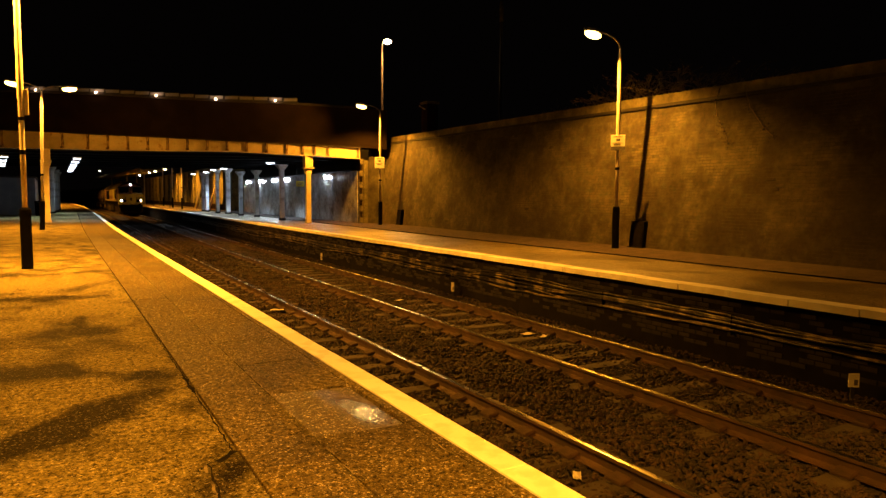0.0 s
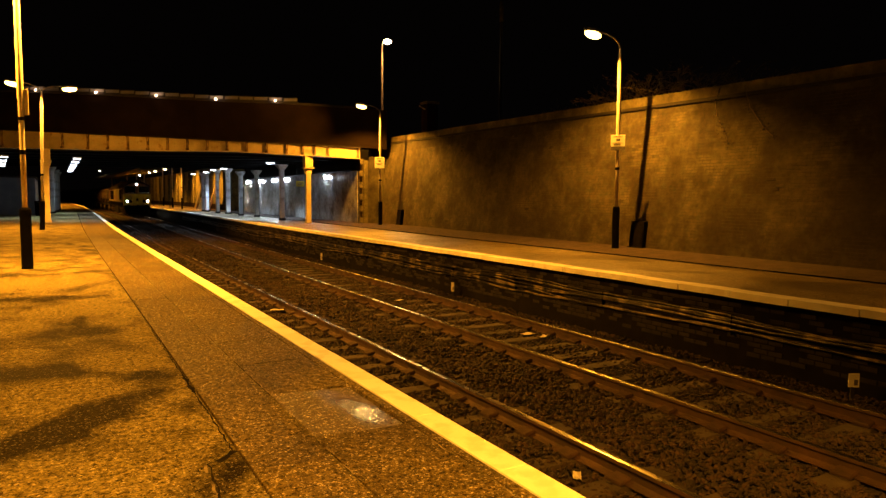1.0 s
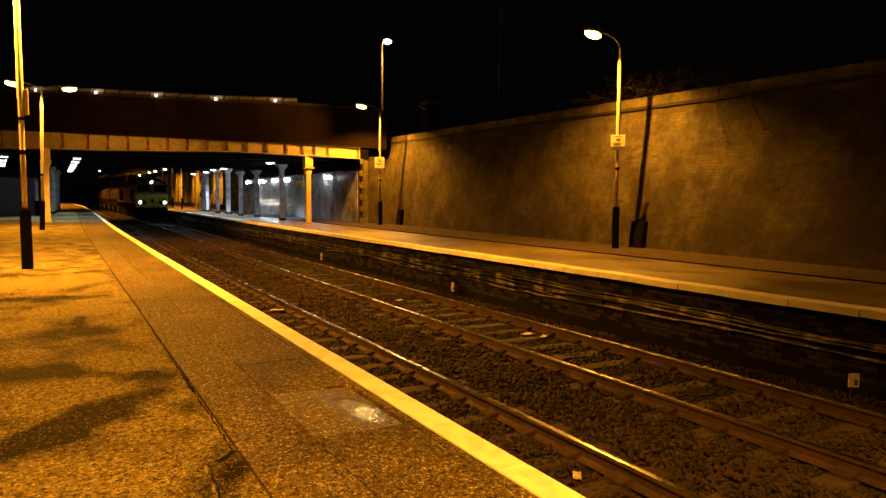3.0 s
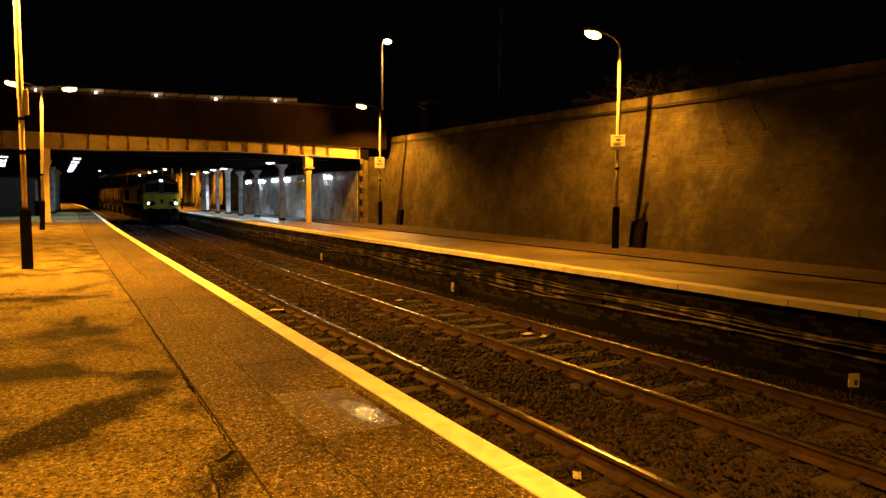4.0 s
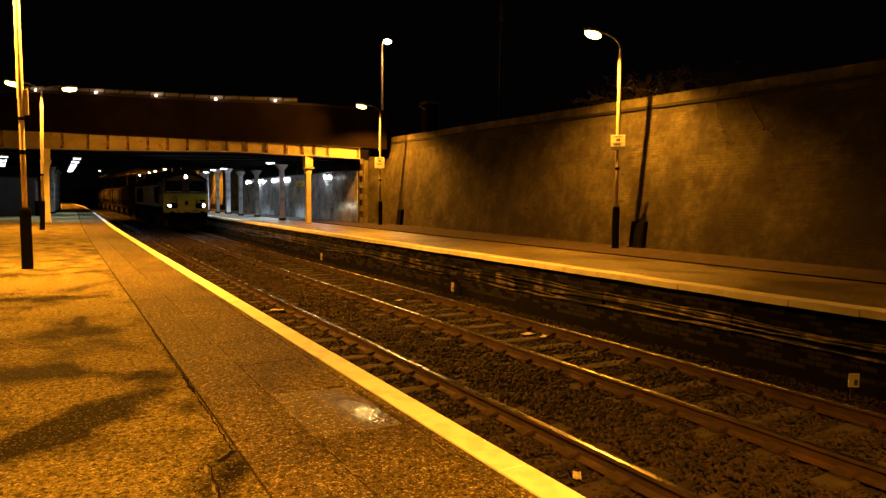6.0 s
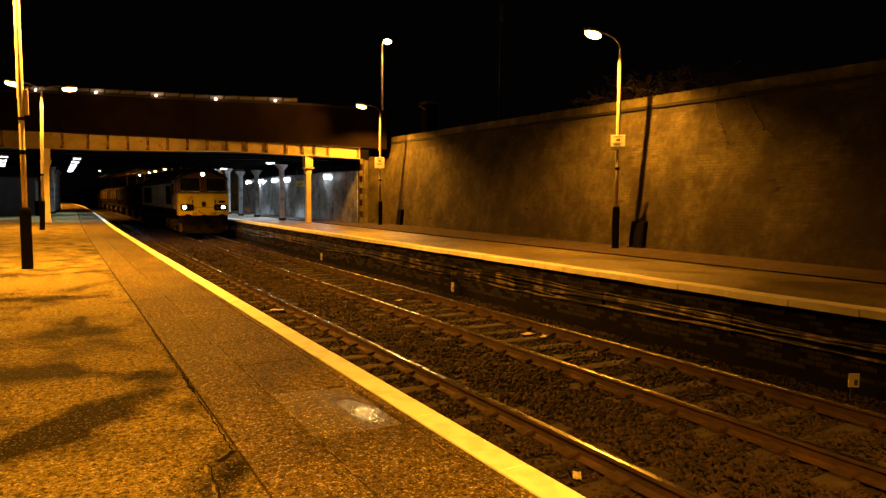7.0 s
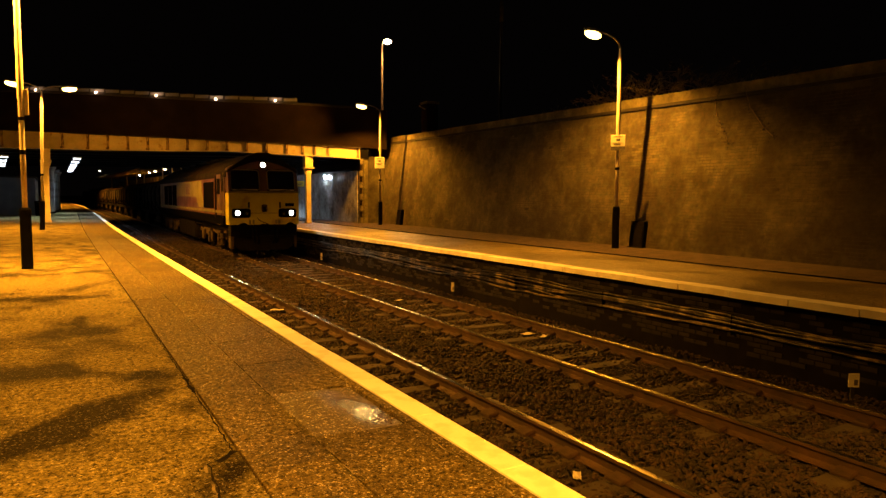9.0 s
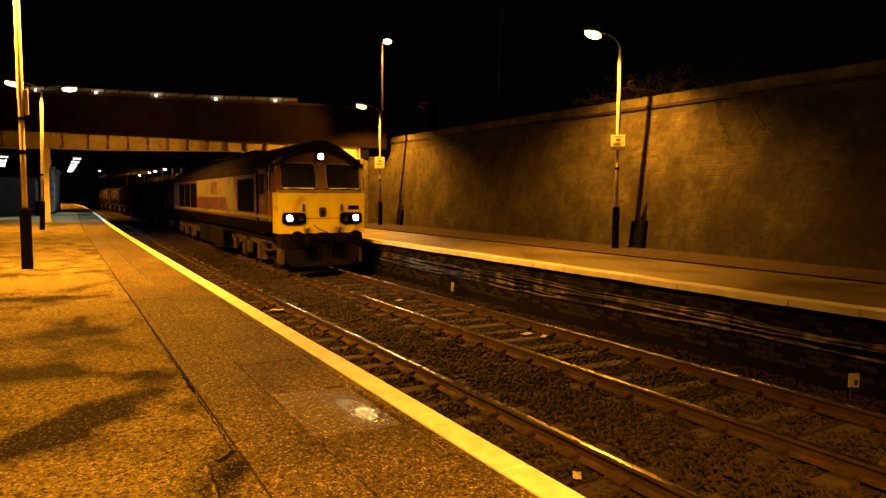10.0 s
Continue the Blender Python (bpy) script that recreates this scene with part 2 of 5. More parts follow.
M_GIRDER = mat("cream_girder_paint", (0.558, 0.504, 0.324), (0.45, 0.387, 0.225), 0.6, 0, 2.5, 30, 0.15, stain=(0.306, 0.216, 0.099), stain_scale=4, cut=0.62)
# cream darkened for the shadow lines between girder panels, with rust stains
M_STIFF_SHADED = mat("rust_and_shadow_cream", (0.3, 0.22, 0.11), (0.14, 0.09, 0.045), 0.7, 0, 5, 40, 0.2, stain=(0.05, 0.028, 0.016), stain_scale=6, cut=0.46)
M_PARAPET = mat("parapet_brick", (0.0136, 0.0084, 0.0052), (0.0072, 0.0048, 0.0032), 0.9, 0, 1.5, 20, 0.3, spec=0.05)
M_DARK = mat("dark_steel", (0.014, 0.014, 0.015), (0.009, 0.009, 0.01), 0.7, 0.1, 4, 60, 0.1)
M_BLACK = mat("black_paint", (0.002, 0.002, 0.002), (0.003, 0.003, 0.003), 0.9, 0, 4, 60, 0.05, spec=0.01)
M_POLE = mat("cream_pole_paint", (0.66, 0.62, 0.54), (0.55, 0.51, 0.44), 0.4, 0, 4, 80, 0.08)
M_HEAD = mat("lamp_housing", (0.3, 0.3, 0.3), (0.22, 0.22, 0.22), 0.4, 0.4, 8, 80, 0.05)
M_SIGN = mat("white_sign", (0.78, 0.77, 0.72), (0.7, 0.69, 0.64), 0.45, 0, 6, 80, 0.03)
M_SIGNINK = mat("sign_ink", (0.1, 0.09, 0.1), (0.06, 0.06, 0.07), 0.5, 0, 6, 80, 0.03)
M_COLUMN = mat("grey_column_paint", (0.5, 0.52, 0.55), (0.4, 0.42, 0.45), 0.5, 0, 3, 60, 0.1, stain=(0.25, 0.24, 0.23), stain_scale=2)
M_TILE = piece_tone(mat("glazed_wall_tile", (0.42, 0.44, 0.45), (0.3, 0.32, 0.33), 0.07, 0, 1.2, 18, 0.3, rough2=0.17, stain=(0.2, 0.19, 0.17), stain_scale=0.8, streak=(0.16, 0.15, 0.13)), 0.06)
M_PANEL = mat("grey_blue_panel", (0.128, 0.144, 0.168), (0.096, 0.112, 0.136), 0.5, 0, 2, 50, 0.06)
M_CEIL = mat("near_black_ceiling", (0.005, 0.005, 0.0055), (0.0035, 0.0035, 0.004), 0.95, 0, 2, 30, 0.2, spec=0.08)
M_BARK = mat("twig_bark", (0.2, 0.155, 0.09), (0.13, 0.1, 0.06), 0.85, 0, 8, 60, 0.2)
M_LEAF = piece_tone(mat("winter_leaf", (0.12, 0.11, 0.04), (0.08, 0.075, 0.03), 0.6, 0, 9, 60, 0.1), 0.5)
M_BANK = mat("grass_bank", (0.04, 0.04, 0.02), (0.025, 0.024, 0.014), 0.95, 0, 2, 20, 0.6, dist=0.05)
# pale stretches broken by dark: the cables' highlights are put into the colour
M_CABLE = mat("cable_sheath_glints", (0.24, 0.2, 0.12), (0.05, 0.042, 0.028), 0.35, 0, 4, 60, 0.1, stain=(0.006, 0.006, 0.005), stain_scale=3.0, cut=0.42)
M_LITTER = mat("pale_litter", (0.5, 0.48, 0.43), (0.3, 0.28, 0.25), 0.7, 0, 20, 80, 0.1)
G_SODIUM = glow("sodium_glow", (1.0, 0.62, 0.13), 6)
G_TUBE = glow("tube_glow", (0.85, 0.93, 1.0), 4)
G_WALLLAMP = glow("bulkhead_glow", (0.8, 0.9, 1.0), 30)
G_HEADLAMP = glow("headlamp_glow", (1.0, 0.97, 0.8), 60)
# locomotive
M_MAROON = mat("maroon_paint", (0.0816, 0.0265, 0.0109), (0.0578, 0.0194, 0.00816), 0.38, 0, 1.5, 40, 0.05, stain=(0.0476, 0.0221, 0.0122), stain_scale=1.2)
M_YELLOW = mat("warning_yellow", (0.505, 0.47, 0.00918), (0.421, 0.381, 0.00918), 0.42, 0, 2, 40, 0.05, stain=(0.275, 0.219, 0.0153), stain_scale=2.0, cut=0.56)
M_GOLD = mat("gold_band", (0.151, 0.144, 0.0277), (0.118, 0.11, 0.0214), 0.45, 0, 2, 40, 0.05, stain=(0.168, 0.154, 0.0302), stain_scale=1.5)
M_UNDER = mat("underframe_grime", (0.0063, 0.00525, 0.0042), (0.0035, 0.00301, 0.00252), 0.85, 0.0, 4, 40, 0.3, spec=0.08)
M_BOGIE = mat("bogie_dust", (0.0654, 0.0506, 0.0345), (0.0297, 0.0238, 0.0178), 0.85, 0, 4, 40, 0.3, spec=0.1)
M_GLASS = mat("cab_glass", (0.012, 0.013, 0.015), (0.008, 0.009, 0.01), 0.06, 0, 1, 20, 0.0, rough2=0.1)
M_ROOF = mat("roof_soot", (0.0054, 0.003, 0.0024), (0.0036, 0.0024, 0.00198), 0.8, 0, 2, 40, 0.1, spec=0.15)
M_WAGON = mat("wagon_paint", (0.0784, 0.0416, 0.0196), (0.0294, 0.0167, 0.0098), 0.8, 0, 1, 30, 0.2, stain=(0.0123, 0.00784, 0.00539), stain_scale=1.6, cut=0.48, streak=(0.0147, 0.00882, 0.00588))


# ---- mesh helpers ----
def mesh_of(name, bm, material):
    me = bpy.data.meshes.new(name)
    bm.normal_update()
    bm.to_mesh(me)
    bm.free()
    me.materials.append(material)
    return me


def part(name, bm, material, parent, label="", smooth=False):
    ob = new(name, mesh_of(name, bm, material) if isinstance(bm, bmesh.types.BMesh) else bm)
    if smooth:
        for p in ob.data.polygons:
            p.use_smooth = True
    ob.parent = parent
    if label:
        ob["label"] = label
    return ob


def thing(name, at, label, category, group="", kind="", rz=0.0):
    ob = new(name)
    ob.matrix_basis = pose(*at, 0, 0, rz)
    return tagged(ob, label, category, group, kind)


def box(x0, x1, y0, y1, z0, z1, bevel=0.0, bm=None, m=None):
    """A box, bevelled where asked, added to bm."""
    own = bm or bmesh.new()
    tmp = bmesh.new() if bm else own
    bmesh.ops.create_cube(tmp, size=1, matrix=Matrix.LocRotScale(((x0 + x1) / 2, (y0 + y1) / 2, (z0 + z1) / 2), None, (x1 - x0, y1 - y0, z1 - z0)))
    if bevel:
        bmesh.ops.bevel(tmp, geom=tmp.edges[:], offset=bevel, segments=2, affect="EDGES", profile=0.6)
    if m:
        bmesh.ops.transform(tmp, matrix=m, verts=tmp.verts)
    if bm:
        join(own, tmp)
    return own


def join(bm, tmp):
    vs = [bm.verts.new(v.co) for v in tmp.verts]
    for f in tmp.faces:
        bm.faces.new([vs[v.index] for v in f.verts])
    tmp.free()


def lathe(profile, n=20, m=None, bm=None):
    """Turn (radius, z) pairs round z."""
    own = bm or bmesh.new()
    rings = []
    for r, z in profile:
        ring = []
        for i in range(n):
            a = 2 * math.pi * i / n
            v = Vector((r * math.cos(a), r * math.sin(a), z))
            ring.append(own.verts.new(m @ v if m else v))
        rings.append(ring)
    for a, b in zip(rings, rings[1:]):
        for i in range(n):
            own.faces.new((a[i], a[(i + 1) % n], b[(i + 1) % n], b[i]))
    own.faces.new(rings[0][::-1])
    own.faces.new(rings[-1])
    return own


def tube(points, radius, n=8, bm=None):
    """A round bar through points, radius a number or one for each point."""
    own = bm or bmesh.new()
    pts = [Vector(p) for p in points]
    rings = []
    for i, p in enumerate(pts):
        d = (pts[min(i + 1, len(pts) - 1)] - pts[max(i - 1, 0)]).normalized()
        s = d.cross(Vector((0, 0, 1)) if abs(d.z) < 0.9 else Vector((1, 0, 0))).normalized()
        u = s.cross(d)
        r = radius[i] if isinstance(radius, (list, tuple)) else radius
        rings.append([own.verts.new(p + r * (math.cos(2 * math.pi * k / n) * s + math.sin(2 * math.pi * k / n) * u)) for k in range(n)])
    for a, b in zip(rings, rings[1:]):
        for k in range(n):
            own.faces.new((a[k], a[(k + 1) % n], b[(k + 1) % n], b[k]))
    own.faces.new(rings[0][::-1])
    own.faces.new(rings[-1])
    return own


def prism(poly, a, b, axis="y", bm=None):
    """A closed outline, (x, z) swept along y from a to b, or (y, z) along x."""
    own = bm or bmesh.new()
    put = (lambda p, t: (p[0], t, p[1])) if axis == "y" else (lambda p, t: (t, p[0], p[1]))
    va, vb = [own.verts.new(put(p, a)) for p in poly], [own.verts.new(put(p, b)) for p in poly]
    own.faces.new(va)
    own.faces.new(vb[::-1])
    for i in range(len(poly)):
        j = (i + 1) % len(poly)
        own.faces.new((va[j], va[i], vb[i], vb[j]))
    bmesh.ops.recalc_face_normals(own, faces=own.faces)
    return own


def sweep(profile, ys, shift, bm=None):
    """An open or closed (x, z) profile carried along the line of the railway."""
    own = bm or bmesh.new()
    rows = [[own.verts.new((px + shift + bend(y), y, pz)) for px, pz in profile] for y in ys]
    for a, b in zip(rows, rows[1:]):
        for i in range(len(profile) - 1):
            own.faces.new((a[i], a[i + 1], b[i + 1], b[i]))
    bmesh.ops.recalc_face_normals(own, faces=own.faces)
    return own


YS = [-30, -15, -5, 0, 5, 10, 15, 20, 25] + list(range(28, 150, 4)) + [155, 165, 180, 200, 230, 260]


# ---- the ground and the two platforms ----
def build_ground():
    bm = sweep([(-60, RAIL - 0.26), (1.9, RAIL - 0.26), (2.6, RAIL - 0.2), (7.9, RAIL - 0.2), (9.2, RAIL - 0.25), (80, RAIL - 0.26)], YS, 0)
    g = part("ground", bm, M_EARTH, None, "dark oily earth and cinders under the railway")
    tagged(g, kind="structure", category="ground")
    bm = bmesh.new()
    bmesh.ops.create_grid(bm, x_segments=2, y_segments=2, size=2500, matrix=Matrix.Translation((0, 0, RAIL - 0.5)))
    tagged(part("ground", bm, M_BANK, None, "dark open land reaching to the horizon"), kind="structure", category="ground")


def platform(name, x_edge, x_in0, x_in1, sign, label, paving, coping):
    """A platform sheet with a sooty brick face under an overhanging coping."""
    p = tagged(new(name), label, "platform", kind="structure")
    lo, hi = sorted((x_in0, x_in1))
    part("surface", sweep([(lo, -0.12), (lo, 0), (hi, 0), (hi, -0.12)], YS, 0), paving, p)
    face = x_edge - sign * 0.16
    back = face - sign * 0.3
    part("face_wall", sweep([(face, -0.075), (face, RAIL - 0.3), (back, RAIL - 0.3), (back, -0.075)], YS, 0), M_SOOT_SHADOW, p)
    return p, face


build_ground()
PLAT_1, FACE_1 = platform("platform_near", EDGE, -14, 0.772, 1, "broad damp asphalt station platform with wet patches", M_ASPHALT, M_COPING)
PLAT_2, FACE_2 = platform("platform_far", FAR_EDGE, FAR_EDGE + 0.308, 11.24, -1, "opposite asphalt station platform below the retaining wall", M_FARPAVE, M_COPING_FAR)


# ---- rails ----
def rail_profile():
    h = [(0.035, 0), (0.036, -0.03), (0.012, -0.045), (0.009, -0.12), (0.03, -0.138), (0.07, -0.15), (0.07, -0.158)]
    return h + [(-x, z) for x, z in reversed(h)] + [h[0]]


def railway_track(x, label):
    t = tagged(new("track"), label, "railway track", kind="structure")
    for s in (-1, 1):
        r = part("rail", sweep([(px, pz + RAIL - 0.004) for px, pz in rail_profile()], YS, x + s * GAUGE), M_RUST, t, "rusty flat-bottomed rail")
        part("running_surface", sweep([(-0.034, RAIL - 0.012), (-0.03, RAIL - 0.001), (0, RAIL + 0.001), (0.03, RAIL - 0.001), (0.034, RAIL - 0.012)], YS, x + s * GAUGE), M_STEEL, r, "polished steel running surface")
    return t


TRACKS = [railway_track(TRACK_1, "rusty railway track close under the platform edge"), railway_track(TRACK_2, "railway track on which the goods train comes in")]


# ---- the retaining wall ----
def string_z(y):
    return 3.54 + 0.0127 * y


def retaining_wall():
    w = tagged(new("wall_east"), "tall leaning brick retaining wall, patchy and sooty", "wall", kind="structure")
    bm = bmesh.new()
    ys = [-25, 0, 10, 20, 34]
    prof = [(0.006, -0.3), (0.006, 0), (1.2, 0), (1.2, -0.3)]
    rows = [[bm.verts.new((wall_x(y, z or string_z(y)) + dx, y, z or string_z(y))) for dx, z in prof] for y in ys]
    for a, b in zip(rows, rows[1:]):
        for i in range(4):
            bm.faces.new((a[i], a[(i + 1) % 4], b[(i + 1) % 4], b[i]))
    bm.faces.new(rows[0])
    bm.faces.new(rows[-1])
    bmesh.ops.recalc_face_normals(bm, faces=bm.faces)
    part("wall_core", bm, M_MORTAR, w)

    def band(dx0, dx1, z0, z1, m, name, label):
        b = bmesh.new()
        rr = []
        for y in ys:
            zs = string_z(y)
            rr.append([b.verts.new((wall_x(y, zs) + dx, y, zs + z)) for dx, z in ((dx0, z0), (dx0, z1), (dx1, z1), (dx1, z0))])
        for p, q in zip(rr, rr[1:]):
            for i in range(4):
                b.faces.new((p[i], p[(i + 1) % 4], q[(i + 1) % 4], q[i]))
        b.faces.new(rr[0])
        b.faces.new(rr[-1])
        bmesh.ops.recalc_face_normals(b, faces=b.faces)
        part(name, b, m, w, label)

    band(-0.05, 0.8, 0.002, 0.08, M_STRING, "string_course", "dark projecting string course")
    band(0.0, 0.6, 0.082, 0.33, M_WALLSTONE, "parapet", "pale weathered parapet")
    return w


WALL = retaining_wall()


# ---- the skew bridge over the line ----
BR0, BR1 = Vector((-0.39, 37.81)), Vector((10.62, 32.0))
BD = (BR1 - BR0).normalized()
BN = Vector((-BD.y, BD.x))          # away from the camera


def rise(s, z):
    """Heights eased up along the bridge."""
    return 1.337 + (z - 1.337) * (1 + 0.0036 * max(0.0, s))


def bridge_soffit(s):
    return rise(s, np.interp(s, [-30, -2.3, 0.2, 2.6, 5.6, 8.6, 10.8, 12.7, 14.2, 16], [3.7, 3.58, 3.55, 3.47, 3.44, 3.41, 3.3, 3.2, 3.11, 3.0]))


def bridge_top(s):
    return rise(s, np.interp(s, [-30, -2.3, 0.2, 2.6, 5.6, 8.6, 10.8, 12.7, 14.2, 16], [4.7, 4.44, 4.35, 4.21, 4.07, 3.91, 3.83, 3.73, 3.64, 3.5]))


def bridge_crest(s):
    return rise(s, np.interp(s, [-30, -1, 2.2, 4.6, 7.5, 10.6, 11.6, 16], [6.6, 6.33, 6.2, 6.05, 5.86, 5.75, 5.7, 5.4]))


def along(s, off, z):
    p = BR0 + BD * s + BN * off
    return (p.x, p.y, z)


def strip(ss, off0, off1, lo, hi, bm=None):
    """A bar along the bridge between the heights lo(s) and hi(s)."""
    own = bm or bmesh.new()
    rr = [[own.verts.new(along(s, o, z)) for o, z in ((off0, lo(s)), (off0, hi(s)), (off1, hi(s)), (off1, lo(s)))] for s in ss]
    for p, q in zip(rr, rr[1:]):
        for i in range(4):
            own.faces.new((p[i], p[(i + 1) % 4], q[(i + 1) % 4], q[i]))
    own.faces.new(rr[0])
    own.faces.new(rr[-1])
    bmesh.ops.recalc_face_normals(own, faces=own.faces)
    return own


def bridge():
    b = tagged(new("road_bridge"), "skew road bridge with a cream riveted girder and dark parapet", "bridge", kind="structure")
    ss = [-34, -20, -10, -5, -2.3, 0.2, 2.6, 5.6, 8.6, 10.8, 12.7, 14.2, 15.4]
    web = ss[:-2] + [14.2, 15.0]
    part("girder_web", strip(web, 0.12, 0.2, lambda s: bridge_soffit(s) + 0.03, lambda s: bridge_top(s) - 0.03), M_GIRDER, b, "cream painted girder web")
    part("bottom_flange", strip(web, 0.0, 0.34, lambda s: bridge_soffit(s) - 0.01, lambda s: bridge_soffit(s) + 0.03), M_GIRDER, b)
    part("top_flange", strip(web, 0.0, 0.34, lambda s: bridge_top(s) - 0.03, lambda s: bridge_top(s) + 0.01), M_DARK, b)
    for s in [0.75 - 0.95 * k for k in range(32)] + [1.96 + 0.947 * k for k in range(10)] + [11.46, 12.22, 12.79, 13.45, 14.9]:
        lo, hi = bridge_soffit(s) + 0.032, bridge_top(s) - 0.032
        bm = strip([s - 0.011, s + 0.011], 0.03, 0.118, lambda q: lo, lambda q: hi)
        # wider flat strip carries the painted shadow beside the stiffener
        strip([s - 0.06, s + 0.06], 0.1, 0.119, lambda q: lo, lambda q: hi, bm)
        st = part("stiffener", bm, M_STIFF_SHADED, b)
        part("gusset", strip([s - 0.07, s + 0.07], 0.02, 0.118, lambda q: lo, lambda q: lo + 0.09), M_STIFF_SHADED, st, "rusty riveted gusset with shadow painted in")
        part("gusset", strip([s - 0.07, s + 0.07], 0.05, 0.118, lambda q: hi - 0.05, lambda q: hi), M_STIFF_SHADED, st, "rusty riveted gusset with shadow painted in")
    part("parapet_wall", strip(ss[:-1] + [16.3], 0.25, 0.7, lambda s: bridge_top(s) + 0.012, lambda s: bridge_crest(s) - 0.1), M_PARAPET, b, "dark brick parapet wall")
    part("deck", strip(ss, 0.36, 24, lambda s: bridge_soffit(s) + 0.06, lambda s: bridge_top(s) - 0.05), M_CEIL, b, "near-black underside of the bridge deck")
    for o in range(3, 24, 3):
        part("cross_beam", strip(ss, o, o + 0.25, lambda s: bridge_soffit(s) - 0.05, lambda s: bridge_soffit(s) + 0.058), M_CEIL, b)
    part("parapet_rail", strip(ss, 0.2, 0.75, lambda s: bridge_crest(s) - 0.098, lambda s: bridge_crest(s)), M_DARK, b)
    return b


BRIDGE = bridge()


def bridge_column(x, y, top, label):
    """Cream iron column with moulded base and a boxed bracket under the girder."""
    c = thing("bridge_column", (x, y, 0), label, "column", "columns carrying the bridge")
    part("shaft", box(-0.12, 0.12, -0.12, 0.12, 0.1, top - 0.62, 0.025), M_GIRDER, c)
    part("base", box(-0.15, 0.15, -0.15, 0.15, 0, 0.1, 0.02), M_GIRDER, c)
    bm = box(-0.2, 0.2, -0.2, 0.2, top - 0.57, top - 0.012, 0.02)
    part("bracket", bm, M_GIRDER, c, "boxed cream bearing bracket")
    part("cap", box(-0.25, 0.25, -0.25, 0.25, top - 0.618, top - 0.572, 0.015), M_GIRDER, c)
    for s in (-1, 1):
        part("rib", prism([(s * 0.122, top - 1.0), (s * 0.122, top - 0.622), (s * 0.23, top - 0.622)], -0.03, 0.03), M_GIRDER, c)
    return c


bridge_column(*(BR0 + BN * 0.25 + Vector((-0.13, 0))), bridge_soffit(0), "cream iron bridge column standing on the platform")
bridge_column(*(BR1 + BN * 0.25), bridge_soffit(12.4), "cream iron bridge column on the opposite platform")


# ---- lamp columns ----
def lamp_column(x, y, rz, arms, label, lean=0.0, sign=None, watts=1950, z_head=5.45, box_at=None, lit=True, cone=144, edge=0.4, throw=(), turn_out=(0.0, 0.0)):
    c = thing("lamp_column", (x, y, 0), label, "lamp post", "platform lamp columns", rz=rz)
    c.matrix_basis = pose(x, y, 0, 0, lean, rz)
    part("sleeve", lathe([(0.1, 0), (0.1, 0.02), (0.092, 0.03), (0.092, 1.05), (0.085, 1.085), (0.05, 1.1)], 20), M_BLACK, c, "black painted base sleeve", True)
    part("shaft", lathe([(0.046, 1.08), (0.045, 2.1), (0.045, 3.0), (0.054, 3.05), (0.048, 4.8), (0.022, 5.22)], 16), M_POLE, c, smooth=True)
    part("band", lathe([(0.05, 2.05), (0.053, 2.06), (0.053, 2.12), (0.05, 2.13)], 16), M_BLACK, c)
    for a in arms:
        arm = part("arm", tube([(0, 0, 5.15), (a * 0.04, 0, 5.28), (a * 0.2, 0, 5.4), (a * 0.45, 0, z_head + 0.02), (a * 0.72, 0, z_head + 0.05)], 0.022), M_HEAD, c, smooth=True)
        bm = bmesh.new()
        bmesh.ops.create_uvsphere(bm, u_segments=20, v_segments=10, radius=1, matrix=Matrix.LocRotScale((a * 0.92, 0, z_head + 0.04), Euler((0, a * -0.12, 0)), (0.3, 0.13, 0.075)))
        head = part("lamp_head", bm, M_HEAD, arm, "oval lamp housing", True)
        bm = bmesh.new()
        bmesh.ops.create_uvsphere(bm, u_segments=20, v_segments=10, radius=1, matrix=Matrix.LocRotScale((a * 0.93, 0, z_head - 0.04), Euler((0, a * -0.12, 0)), (0.25, 0.13, 0.105)))
        part("bowl", bm, G_SODIUM, arm, "glowing sodium lamp bowl", True)
    if sign:
        z0, z1, w = sign
        turn = pose(0, 0, 0, 0, 0, -42)
        p = part("sign_plate", box(-w / 2, w / 2, -0.1, -0.075, z0, z1, 0.006), M_SIGN, c, "white sign plate")
        part("sign_border", box(-w / 2, w / 2, -0.1, -0.076, z0 - 0.1, z0 - 0.004, 0.004), M_SIGNINK if z1 - z0 < 0.4 else M_SIGN, p)
        for k, (u0, u1, v, h) in enumerate([(-0.3, 0.3, 0.82, 0.06), (-0.12, 0.16, 0.55, 0.18), (-0.35, 0.3, 0.28, 0.05), (-0.3, 0.2, 0.16, 0.05)]):
            zz = z0 + v * (z1 - z0)
            part("sign_bar", box(u0 * w, u1 * w, -0.104, -0.0985, zz - h * (z1 - z0) / 2, zz + h * (z1 - z0) / 2), M_SIGNINK, p)
        p.matrix_basis = turn
    if box_at:
        part("junction_box", box(0.045, 0.12, -0.04, 0.04, box_at, box_at + 0.45, 0.01), M_POLE, c)
        part("strap", lathe([(0.058, box_at - 0.1), (0.062, box_at - 0.09), (0.062, box_at - 0.05), (0.058, box_at - 0.04)], 16), M_BLACK, c)
    if lit:
        for a in arms:
            at = c.matrix_basis @ Vector((a * 0.93, 0, z_head - 0.2))
            spot("sodium_lamp", at, (at.x + turn_out[0], at.y + turn_out[1], 0), watts, SODIUM, cone, edge, 0.06)
        for a, aim, power, width in throw:
            at = c.matrix_basis @ Vector((a * 0.97, 0, z_head - 0.2))
            spot("sodium_lamp", at, aim, power, SODIUM, width, 1.0)
    return c


